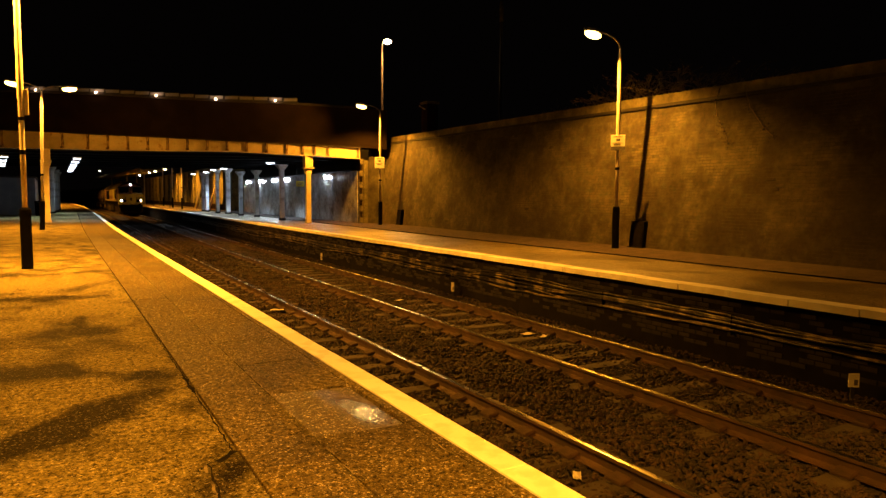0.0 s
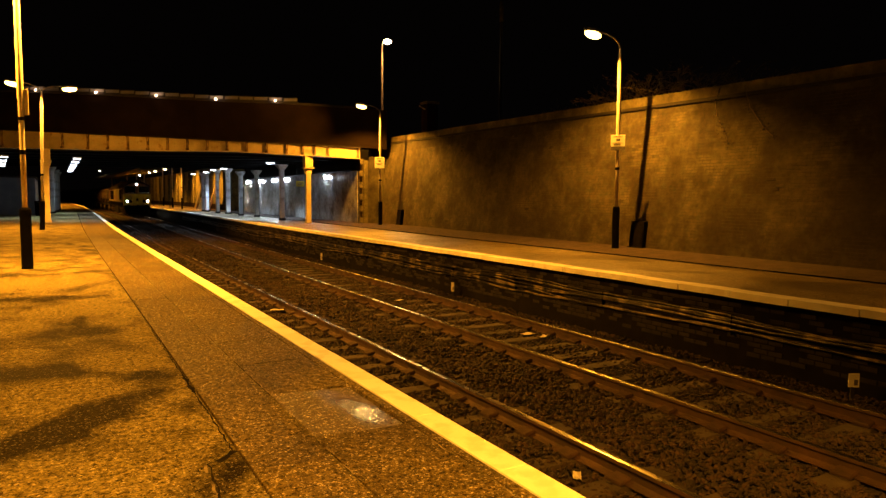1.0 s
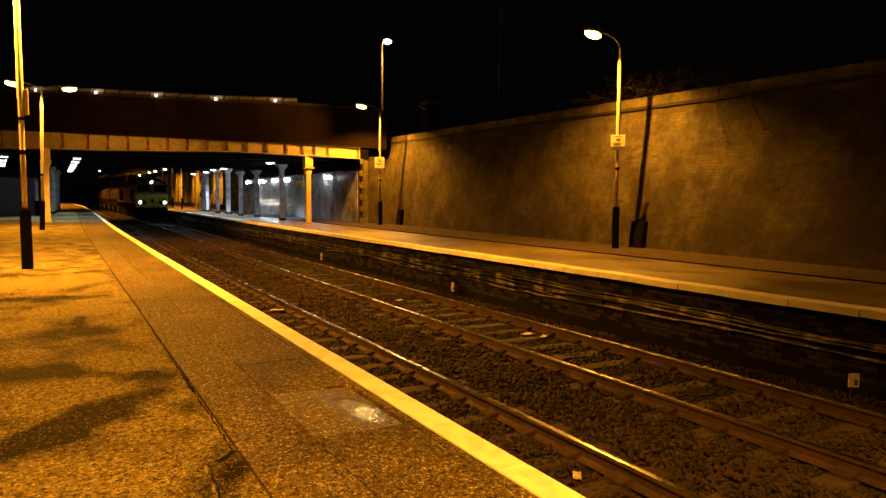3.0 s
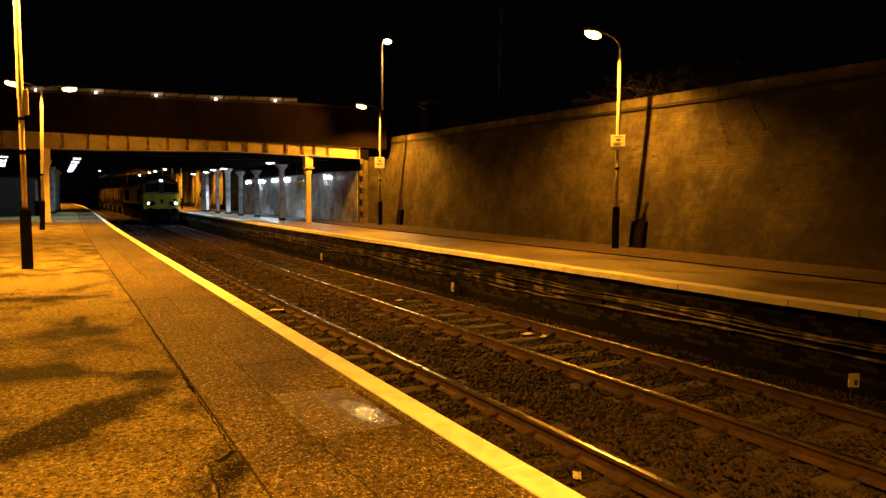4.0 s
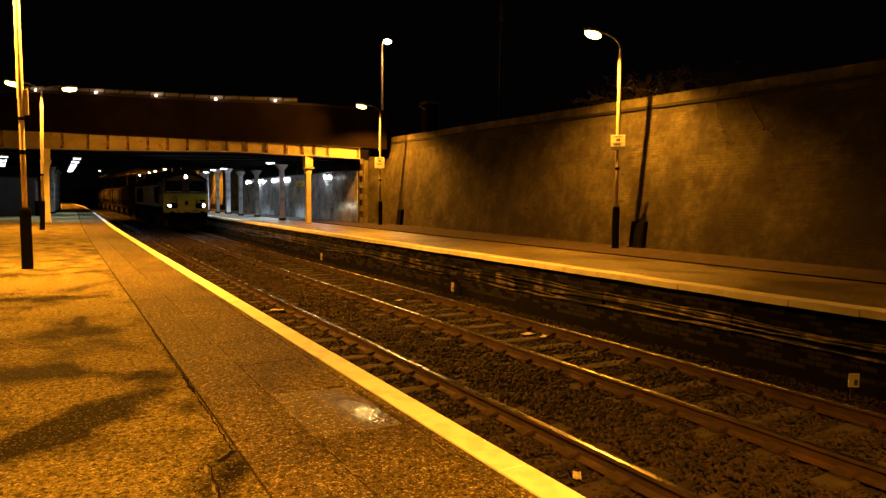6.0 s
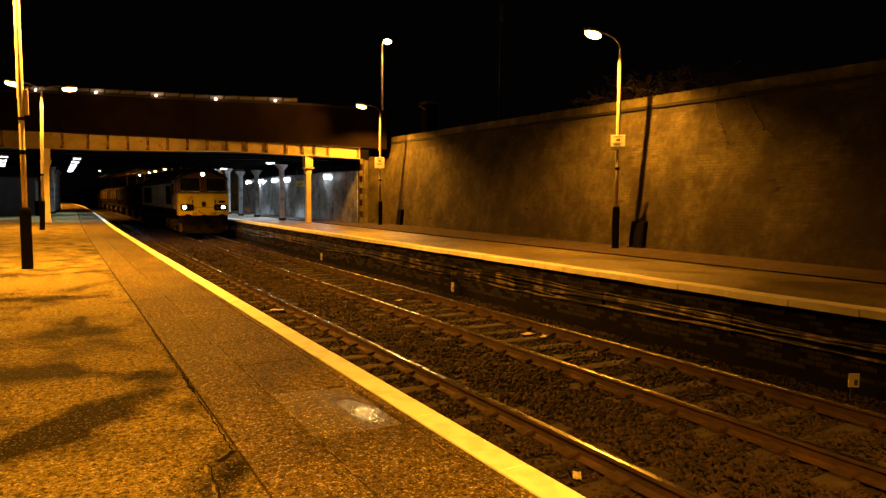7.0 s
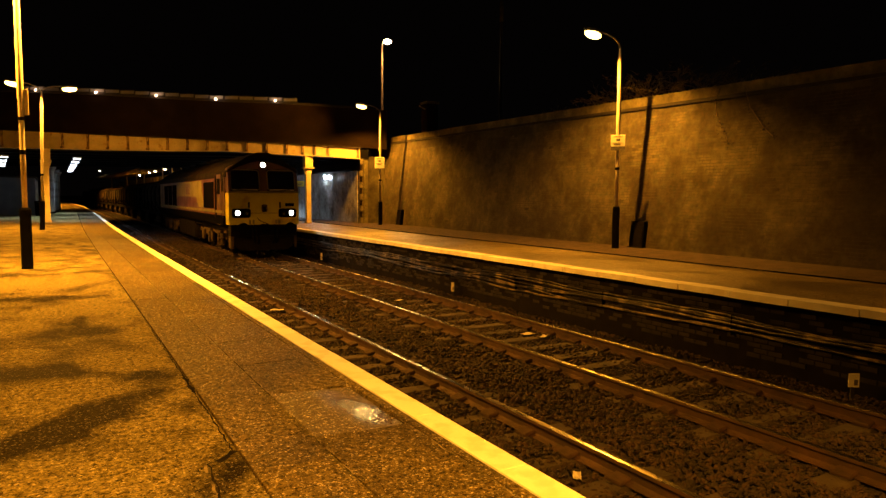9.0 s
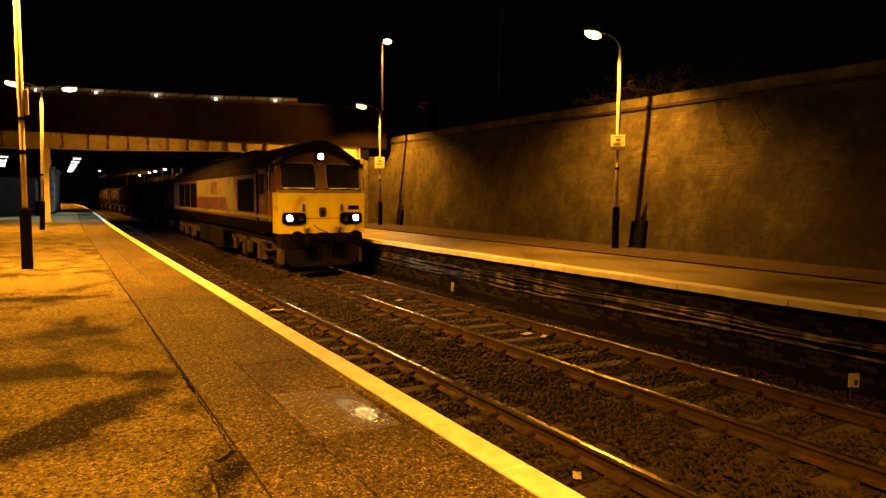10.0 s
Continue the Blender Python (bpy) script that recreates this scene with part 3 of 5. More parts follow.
lamp_column(-0.50, 14.27, 0, (-1, 1), "cream platform lamp column with a black base sleeve", box_at=2.75, watts=1900)
lamp_column(-0.52, 29.98, 0, (-1, 1), "cream twin-headed platform lamp column with a black base", lean=1.7, cone=146, edge=0.3, watts=1500, throw=((1, (3.0, 36.2, 2.6), 300, 84),))
lamp_column(-0.50, -1.8, 0, (-1, 1), "cream twin-headed lamp column on the near platform", cone=127, watts=1450)
lamp_column(12.3, -2.6, 0, (-1,), "cream lamp column far along the opposite platform", cone=122, watts=1300)
lamp_column(12.74, 13.18, 0, (-1,), "cream platform lamp column by the retaining wall with a white sign", cone=145, edge=0.6, watts=1250, turn_out=(-0.25, 0.4), sign=(2.66, 2.96, 0.36))
lamp_column(13.1, 28.9, 0, (-1,), "cream lamp column near the bridge with station sign plates", cone=147, edge=0.45, watts=1250, throw=((-1, (4.6, 35.2, 3.2), 1150, 92),), sign=(2.74, 3.16, 0.46))


# ---- under the bridge ----
def under_bridge():
    w = tagged(new("wall_under_bridge"), "glazed tile wall of the platform under the bridge", "wall", kind="structure")
    part("wall_core", box(13.06, 13.6, 31.4, 54, -0.2, 3.42), M_SOOT_SHADOW, w)
    y = 31.45
    me = None
    while y < 53.9:
        for k in range(3):
            z = 0.02 + k * 0.86
            if me is None:
                me = mesh_of("tile", box(0, 0.05, 0.001, 1.119, 0.001, 0.859, 0.002), M_TILE)
            ob = new("tile", me)
            ob.parent = w
            ob.matrix_basis = pose(13.005, y, z, 0, random.uniform(-0.15, 0.15), random.uniform(-0.15, 0.15))
        y += 1.12
    part("frieze", box(12.75, 13.058, 31.6, 54, 2.62, 2.95, 0.02), M_CEIL, w, "near-black ledge above the tiles")
    a = tagged(new("abutment"), "weathered brick end of the bridge abutment with dark quoins", "pillar", kind="structure")
    # pier runs on to x 14.35, added to stand for the lit retaining wall
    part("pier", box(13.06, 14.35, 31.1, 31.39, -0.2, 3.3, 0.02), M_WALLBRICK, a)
    # the pale colour gives the pilaster its strip of lamplight
    part("pilaster", box(13.2, 13.4, 31.03, 31.097, 0.0, 3.1, 0.015), M_WALLSTONE, a, "pilaster coloured pale for its lit strip")
    for k in range(11):
        deep = 0.1 if k % 2 else 0.16
        part("quoin", box(13.0, 13.0 + deep, 31.04, 31.09 if k % 2 else 31.2, 0.02 + 0.29 * k, 0.28 + 0.29 * k, 0.02), M_PARAPET if k % 2 else M_WALLSTONE, a)


under_bridge()


def grey_column(x, y, top, r, label, group):
    c = thing("platform_column", (x, y, 0), label, "column", group)
    part("shaft", box(-r, r, -r, r, 0.12, top - 0.3, 0.03), M_COLUMN, c)
    part("base", box(-r - 0.04, r + 0.04, -r - 0.04, r + 0.04, 0, 0.12, 0.015), M_DARK, c)
    bm = bmesh.new()
    a = [bm.verts.new((sx * r, sy * r, top - 0.3)) for sx, sy in ((-1, -1), (1, -1), (1, 1), (-1, 1))]
    b = [bm.verts.new((sx * (r + 0.16), sy * (r + 0.16), top - 0.06)) for sx, sy in ((-1, -1), (1, -1), (1, 1), (-1, 1))]
    d = [bm.verts.new((sx * (r + 0.16), sy * (r + 0.16), top)) for sx, sy in ((-1, -1), (1, -1), (1, 1), (-1, 1))]
    for p, q in ((a, b), (b, d)):
        for i in range(4):
            bm.faces.new((p[i], p[(i + 1) % 4], q[(i + 1) % 4], q[i]))
    bm.faces.new(a[::-1])
    bm.faces.new(d)
    part("capital", bm, M_COLUMN, c, "flared capital")
    return c


for x, y, top in ((10.78, 36.83, 3.05), (11.05, 43.3, 2.95), (10.72, 46.2, 2.95), (10.85, 50.7, 3.3), (10.65, 53.4, 3.3), (10.8, 58.3, 3.3), (10.88, 60.5, 3.3)):
    grey_column(x, y, top, 0.12 if y != 50.7 else 0.155, "grey painted steel column under the bridge", "columns on the far platform")
for x, y in ((0.1, 68.0), (-0.05, 62.0), (-0.3, 56.0)):
    grey_column(x, y, 3.3, 0.17, "blue-grey steel column on the near platform", "columns on the near platform")


def tube_light(x, y, z, w, l, label="white fluorescent ceiling light"):
    c = thing("ceiling_light", (x, y, z), label, "light", "fluorescent lights under the bridge")
    part("housing", box(-w / 2 - 0.03, w / 2 + 0.03, -l / 2, l / 2, 0.04, 0.12, 0.01), M_HEAD, c)
    part("diffuser", box(-w / 2, w / 2, -l / 2 + 0.02, l / 2 - 0.02, 0.0, 0.038, 0.012), G_TUBE, c, "glowing white diffuser")
    part("hanger", tube([(0, 0, 0.12), (0, 0, 0.4)], 0.012, 6), M_DARK, c)
    return c


for i in range(6):
    tube_light(0.95, 38.6 + 4.1 * i, 3.1, 0.34, 0.26)
    if i < 4:
        tube_light(-2.15 - 0.27 * i, 38.6 + 4.1 * i, 3.1, 0.34, 0.26)
for x, y in ((10.4, 37.7), (9.9, 47.5), (9.8, 50.5), (10.2, 55.5), (10.2, 61.0)):
    tube_light(x, y, 3.12, 0.34, 0.45)


def wall_light(y):
    c = thing("wall_light", (13.0, y, 2.38), "bright white bulkhead lamp on the tiled wall", "light", "bulkhead lamps on the tiled wall")
    part("back_plate", box(-0.03, 0.0, -0.16, 0.16, -0.16, 0.16, 0.01), M_HEAD, c)
    bm = bmesh.new()
    bmesh.ops.create_uvsphere(bm, u_segments=16, v_segments=10, radius=1, matrix=Matrix.LocRotScale((-0.09, 0, 0), None, (0.08, 0.11, 0.11)))
    part("bowl", bm, G_WALLLAMP, c, "glowing white bowl", True)


for y in (35.8, 43.3, 46.2, 49.8, 53.4):
    wall_light(y)
# light of the fluorescent rows
for x, y, w in ((0.95, 40, 260), (0.95, 47, 260), (0.95, 56, 260), (-2.1, 45, 300), (10.4, 40, 400), (10.2, 48, 400), (10.2, 57, 400)):
    spot("fluorescent_lamp", (x, y, 3.05), (x, y, 0), w, COOL, 106, 0.6, 0.3)
for y in (35.8, 44.7, 50):
    d = bpy.data.lights.new("bulkhead_lamp", "POINT")
    d.energy, d.color, d.shadow_soft_size = 26, COOL, 0.1
    new("bulkhead_lamp", d).location = (12.84, y, 2.38)


# ---- the goods train ----
def rounded(x0, x1, z0, z1, r, n=5):
    pts = []
    for cx, cz, a0 in ((x1 - r, z0 + r, -90), (x1 - r, z1 - r, 0), (x0 + r, z1 - r, 90), (x0 + r, z0 + r, 180)):
        for i in range(n + 1):
            a = radians(a0 + 90 * i / n)
            pts.append((cx + r * math.cos(a), cz + r * math.sin(a)))
    return pts


def frame_ring(x0, x1, z0, z1, r, w, y0, y1, axis="y"):
    """A rounded frame round an opening."""
    bm = bmesh.new()
    o, i = rounded(x0 - w, x1 + w, z0 - w, z1 + w, r + w), rounded(x0, x1, z0, z1, r)
    put = (lambda p, t: (p[0], t, p[1])) if axis == "y" else (lambda p, t: (t, p[0], p[1]))
    rings = [[bm.verts.new(put(p, t)) for p in ring] for ring, t in ((o, y1), (o, y0), (i, y0), (i, y1))]
    n = len(o)
    for a in range(4):
        b = (a + 1) % 4
        for k in range(n):
            bm.faces.new((rings[a][k], rings[a][(k + 1) % n], rings[b][(k + 1) % n], rings[b][k]))
    bmesh.ops.recalc_face_normals(bm, faces=bm.faces)
    return bm


def wheelset(parent, y, r, spokes=False):
    e = new("wheelset")
    e.parent = parent
    e.location = (0, y, r)
    rot = Matrix.Rotation(radians(90), 4, "Y")
    for s in (-1, 1):
        m = Matrix.Translation((s * 0.75, 0, 0)) @ rot
        part("wheel", lathe([(r - 0.08, -0.07), (r, -0.065), (r, 0.055), (r - 0.07, 0.065), (r - 0.1, 0.03), (0.2, 0.03), (0.18, 0.08), (0.06, 0.085)], 28, m), M_UNDER, e, "grimy steel wheel")
    part("axle", lathe([(0.085, -0.72), (0.085, 0.72)], 12, rot), M_UNDER, e)
    return e


def locomotive():
    L = 21.3
    c = thing("locomotive", (TRACK_2, 40, RAIL), "maroon and gold diesel goods locomotive with a yellow front", "locomotive")
    wheels = []
    # body: cab at each end, engine hood between, roof apart
    side = [(-1.32, 1.22), (-1.32, 2.93), (1.32, 2.93), (1.32, 1.22)]
    part("body", prism(side, 0.62, L - 0.6), M_MAROON, c, "maroon painted body side")
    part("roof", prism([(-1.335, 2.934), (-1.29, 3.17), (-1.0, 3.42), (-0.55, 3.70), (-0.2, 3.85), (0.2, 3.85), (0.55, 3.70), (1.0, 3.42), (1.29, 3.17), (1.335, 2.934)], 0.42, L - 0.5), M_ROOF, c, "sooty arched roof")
    # cab front: lower yellow nose, raked windscreen, brow
    part("cab_nose", prism([(0.0, 1.18), (0.0, 2.31), (0.02, 2.35), (0.618, 2.35), (0.618, 1.18)], -1.3, 1.3, "x"), M_YELLOW, c, "warning yellow cab front")
    part("waist_moulding", box(-1.315, 1.315, -0.02, 0.3, 2.354, 2.42, 0.012), M_GOLD, c)
    # windscreen surround with two openings
    for x0, x1, nm in ((-1.29, -1.2, "corner_pillar"), (-0.13, 0.13, "centre_pillar"), (1.2, 1.29, "corner_pillar")):
        part(nm, prism([(0.02, 2.424), (0.22, 3.24), (0.6, 3.24), (0.6, 2.424)], x0, x1, "x"), M_MAROON, c)
    part("brow", prism([(-1.29, 3.244), (1.29, 3.244), (1.12, 3.36), (0.6, 3.56), (0.2, 3.7), (-0.2, 3.7), (-0.6, 3.56), (-1.12, 3.36)], 0.2, 0.6), M_MAROON, c, "maroon brow above the windscreen")
    part("roof_visor", prism([(-1.33, 3.16), (-1.0, 3.425), (-0.55, 3.71), (-0.2, 3.86), (0.2, 3.86), (0.55, 3.71), (1.0, 3.425), (1.33, 3.16), (1.3, 3.1), (1.0, 3.27), (0.55, 3.45), (0.2, 3.53), (-0.2, 3.53), (-0.55, 3.45), (-1.0, 3.27), (-1.3, 3.1)], 0.1, 0.42), M_ROOF, c)
    rake = math.atan2(0.2, 0.816)
    for s in (-1, 1):
        bm = prism(rounded(min(s * 0.12, s * 1.22), max(s * 0.12, s * 1.22), 0.0, 0.85, 0.09), 0.0, 0.02)
        w = part("windscreen", bm, M_GLASS, c, "dark raked windscreen")
        w.matrix_basis = pose(0, 0.06, 2.422, math.degrees(-rake), 0, 0)
        # gasket and sill coloured pale: light on the window reveal is painted in
        f = part("gasket", frame_ring(min(s * 0.17, s * 1.18), max(s * 0.17, s * 1.18), 0.05, 0.79, 0.09, 0.035, -0.02, 0.004), M_GOLD, w, "windscreen gasket painted pale as a lit reveal")
        part("sill", box(min(s * 0.24, s * 1.13), max(s * 0.24, s * 1.13), -0.035, -0.004, 0.03, 0.065, 0.008), M_POLE, w, "windscreen sill painted pale as a lit lower edge")
        part("wiper", tube([(s * 0.3, -0.045, 0.0), (s * 1.0, -0.045, 0.045)], 0.01, 6), M_BLACK, w)
        # lamp cluster
        hx = s * 0.86
        cl = part("headlamp_surround", prism(rounded(hx - 0.34, hx + 0.34, 1.44, 1.78, 0.1), -0.05, -0.002), M_BLACK, c, "dark lamp cluster")
        bm = lathe([(0.1, 0), (0.1, 0.004), (0.03, 0.006)], 20, Matrix.Translation((s * 1.0, -0.052, 1.62)) @ Matrix.Rotation(radians(90), 4, "X"))
        part("bezel", tube([(s * 1.0 + 0.105 * math.cos(a * 0.3491), -0.07, 1.62 + 0.105 * math.sin(a * 0.3491)) for a in range(19)], 0.022, 6), M_BLACK, cl)
        part("headlamp", bm, G_HEADLAMP, cl, "lit white headlamp", True)
        part("marker_lamp", lathe([(0.07, 0), (0.07, 0.03), (0.02, 0.035)], 16, Matrix.Translation((s * 0.68, -0.052, 1.6)) @ Matrix.Rotation(radians(90), 4, "X")), M_GLASS, cl)
        part("lamp_bracket", box(hx - s * 0.28 - 0.03, hx - s * 0.28 + 0.03, -0.06, -0.001, 1.8, 2.02, 0.008), M_DARK, c)
        # buffers
        b = part("buffer", lathe([(0.12, 0), (0.12, 0.3), (0.09, 0.31), (0.09, 0.44), (0.2, 0.45), (0.21, 0.47), (0.19, 0.5), (0.08, 0.52)], 24, Matrix.Translation((s * 0.87, 0.1, 1.06)) @ Matrix.Rotation(radians(90), 4, "X")), M_BLACK, c, "grimy round buffer")
        part("step_frame", box(s * 1.18 - 0.05, s * 1.18 + 0.05, 0.05, 0.5, 0.3, 1.15, 0.015), M_BOGIE, c)
        part("guard_iron", box(s * 0.75 - 0.06, s * 0.75 + 0.06, 0.3, 0.36, 0.1, 0.45, 0.01), M_UNDER, c)
        # handrails, mirrors, cab side
        part("door_rail", tube([(s * 1.36, 2.2, 1.3), (s * 1.38, 2.22, 1.5), (s * 1.38, 2.22, 3.0), (s * 1.34, 2.2, 3.1)], 0.012, 8), M_MAROON, c)
        part("door_rail", tube([(s * 1.36, 0.7, 1.35), (s * 1.38, 0.7, 1.5), (s * 1.38, 0.7, 3.0), (s * 1.34, 0.7, 3.1)], 0.011, 8), M_GOLD, c)
        dr = part("cab_door", box(s * 1.33 - 0.012, s * 1.33 + 0.012, 1.25, 2.05, 1.4, 3.06, 0.008), M_MAROON, c, "maroon cab door")
        part("door_window", box(s * 1.345 - 0.012, s * 1.345 + 0.012, 1.38, 1.92, 2.3, 2.9, 0.008), M_GLASS, dr)
        part("door_number_panel", box(s * 1.343 - 0.008, s * 1.343 + 0.008, 1.5, 1.75, 1.95, 2.2), M_GOLD, dr)
        # recess shade drawn as a flat black strip on the body side
        part("door_recess", box(s * 1.326 - 0.012, s * 1.326 + 0.012, 2.12, 2.4, 1.3, 3.0, 0.006), M_BLACK, c, "flat black strip for the shade in the recess behind the cab door")
        part("side_window", prism(rounded(0.78, 1.12, 2.4, 2.95, 0.05), s * 1.324, s * 1.336, "x"), M_GLASS, c)
        part("body_grille", box(s * 1.33 - 0.014, s * 1.33 + 0.014, 2.75, 4.95, 1.74, 2.8, 0.008), M_BLACK, c, "dark louvred air intake")
        for k in range(6):
            part("louvre", box(s * 1.348 - 0.01, s * 1.348 + 0.01, 2.8, 4.95, 1.8 + k * 0.16, 1.83 + k * 0.16), M_BLACK, c)
        y0, y1 = 5.1, 13.2
        bm = prism([(y0, 1.74), (y0 + 0.5, 2.9), (y1, 2.9), (y1, 2.2), (7.0, 2.2), (6.6, 1.74)], s * 1.321, s * 1.329, "x")
        band = part("gold_panel", bm, M_GOLD, c, "broad gold side band")
        for k in range(3):
            part("lettering_bar", box(s * 1.331 - 0.003, s * 1.331 + 0.003, 8.65 + k * 0.52, 9.02 + k * 0.52, 2.3, 2.8), M_MAROON, band)
        for yy in (13.4, 15.2, 17.0):
            part("side_grille", box(s * 1.33 - 0.012, s * 1.33 + 0.012, yy, yy + 1.5, 1.7, 2.8, 0.008), M_BLACK, c)
        part("sole_line", box(s * 1.335 - 0.012, s * 1.335 + 0.012, 0.65, L - 0.7, 1.58, 1.69, 0.006), M_GOLD, c, "cream line along the solebar")
        part("walkway", box(s * 1.34 - 0.04, s * 1.34 + 0.04, 0.62, L - 0.62, 1.16, 1.5, 0.01), M_BLACK, c)
    part("headlamp", lathe([(0.1, 0), (0.1, 0.004), (0.03, 0.006)], 20, Matrix.Translation((0, 0.155, 3.4)) @ Matrix.Rotation(radians(90), 4, "X")), G_HEADLAMP, c, "lit white top headlamp", True)
    part("lamp_housing", lathe([(0.14, 0), (0.14, 0.06), (0.11, 0.08)], 20, Matrix.Translation((0, 0.24, 3.4)) @ Matrix.Rotation(radians(90), 4, "X")), M_BLACK, c)
    part("bezel", tube([(0.105 * math.cos(a * 0.3491), 0.135, 3.4 + 0.105 * math.sin(a * 0.3491)) for a in range(19)], 0.024, 6), M_BLACK, c)
    em = part("emblem", prism(rounded(-0.11, 0.11, 1.64, 1.93, 0.05), -0.012, -0.001), M_BOGIE, c, "dark round emblem")
    part("number_bar", box(0.78, 1.12, -0.01, -0.001, 1.86, 1.98), M_BLACK, c)
    part("emblem_mark", prism(rounded(-0.05, 0.06, 1.68, 1.86, 0.03), -0.018, -0.0125), M_UNDER, em)
    part("front_seam", box(-0.6, 0.6, -0.006, -0.001, 1.6, 1.615), M_UNDER, c)
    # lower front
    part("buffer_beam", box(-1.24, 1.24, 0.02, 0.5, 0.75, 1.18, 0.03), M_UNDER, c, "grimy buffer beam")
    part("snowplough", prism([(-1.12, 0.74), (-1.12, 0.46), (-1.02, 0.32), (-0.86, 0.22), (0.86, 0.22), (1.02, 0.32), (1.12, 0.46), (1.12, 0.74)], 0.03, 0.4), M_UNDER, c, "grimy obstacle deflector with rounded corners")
    part("coupler", box(-0.14, 0.14, -0.3, 0.1, 0.95, 1.2, 0.04), M_BLACK, c)
    for x, z0 in ((-0.45, 1.0), (-0.3, 0.95), (0.35, 0.98), (0.5, 1.02)):
        part("air_hose", tube([(x, 0.0, 1.12), (x, -0.14, 1.05), (x * 0.97, -0.16, 0.8), (x * 0.9, -0.1, 0.55), (x * 0.8, -0.02, 0.5)], 0.025, 8), M_BLACK, c, smooth=True)
    part("cable_loop", tube([(-0.28, -0.03, 1.44), (-0.2, -0.08, 1.33), (-0.06, -0.1, 1.27), (0.06, -0.09, 1.22), (0.12, -0.03, 1.2)], 0.014, 8), M_BOGIE, c, smooth=True)
    for x in (-0.55, -0.42, 0.42, 0.55):
        part("air_cock", box(x - 0.03, x + 0.03, -0.07, 0.03, 1.2, 1.36, 0.01), M_GOLD, c)
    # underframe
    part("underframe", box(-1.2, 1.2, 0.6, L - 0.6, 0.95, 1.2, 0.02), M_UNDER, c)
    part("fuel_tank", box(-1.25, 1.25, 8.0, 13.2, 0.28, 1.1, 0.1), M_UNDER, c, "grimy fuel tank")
    for y0 in (1.9, L - 6.3):
        for s in (-1, 1):
            part("bogie_frame", prism([(y0 - 0.6, 0.62), (y0 - 0.5, 0.95), (y0 + 4.9, 0.95), (y0 + 5.0, 0.62), (y0 + 4.4, 0.5), (y0 + 3.2, 0.72), (y0 + 1.2, 0.72), (y0, 0.5)], s * 1.04 - 0.07, s * 1.04 + 0.07, "x"), M_BOGIE, c, "dusty bogie side frame")
            for k in range(3):
                yy = y0 + k * 2.1
                part("axle_box", box(s * 1.16 - 0.06, s * 1.16 + 0.06, yy - 0.2, yy + 0.2, 0.36, 0.78, 0.03), M_BOGIE, c)
                part("spring", lathe([(0.08, 0.78), (0.1, 0.8), (0.08, 0.84), (0.1, 0.88), (0.08, 0.92), (0.1, 0.96)], 12, Matrix.Translation((s * 1.16, yy + 0.32, -0.06))), M_BOGIE, c)
            for yy in (y0 + 1.05, y0 + 3.15):
                part("brake_gear", box(s * 1.1 - 0.05, s * 1.1 + 0.05, yy - 0.14, yy + 0.14, 0.25, 0.74, 0.02), M_BOGIE, c)
        for k in range(3):
            wheels.append((wheelset(c, y0 + k * 2.1, 0.53), y0 + k * 2.1, 0.53))
    for k in range(4):
        part("step", box(-1.36, -1.2, 1.35, 1.95, 0.35 + k * 0.26, 0.38 + k * 0.26), M_BOGIE, c)
    # roof furniture
    for yy in (6.0, 9.0, 12.2):
        part("roof_hatch", box(-0.5, 0.5, yy, yy + 2.0, 3.80, 3.9, 0.03), M_ROOF, c)
    part("exhaust", box(-0.2, 0.2, 11.2, 11.8, 3.8, 3.95, 0.03), M_BLACK, c)
    return c, wheels, L


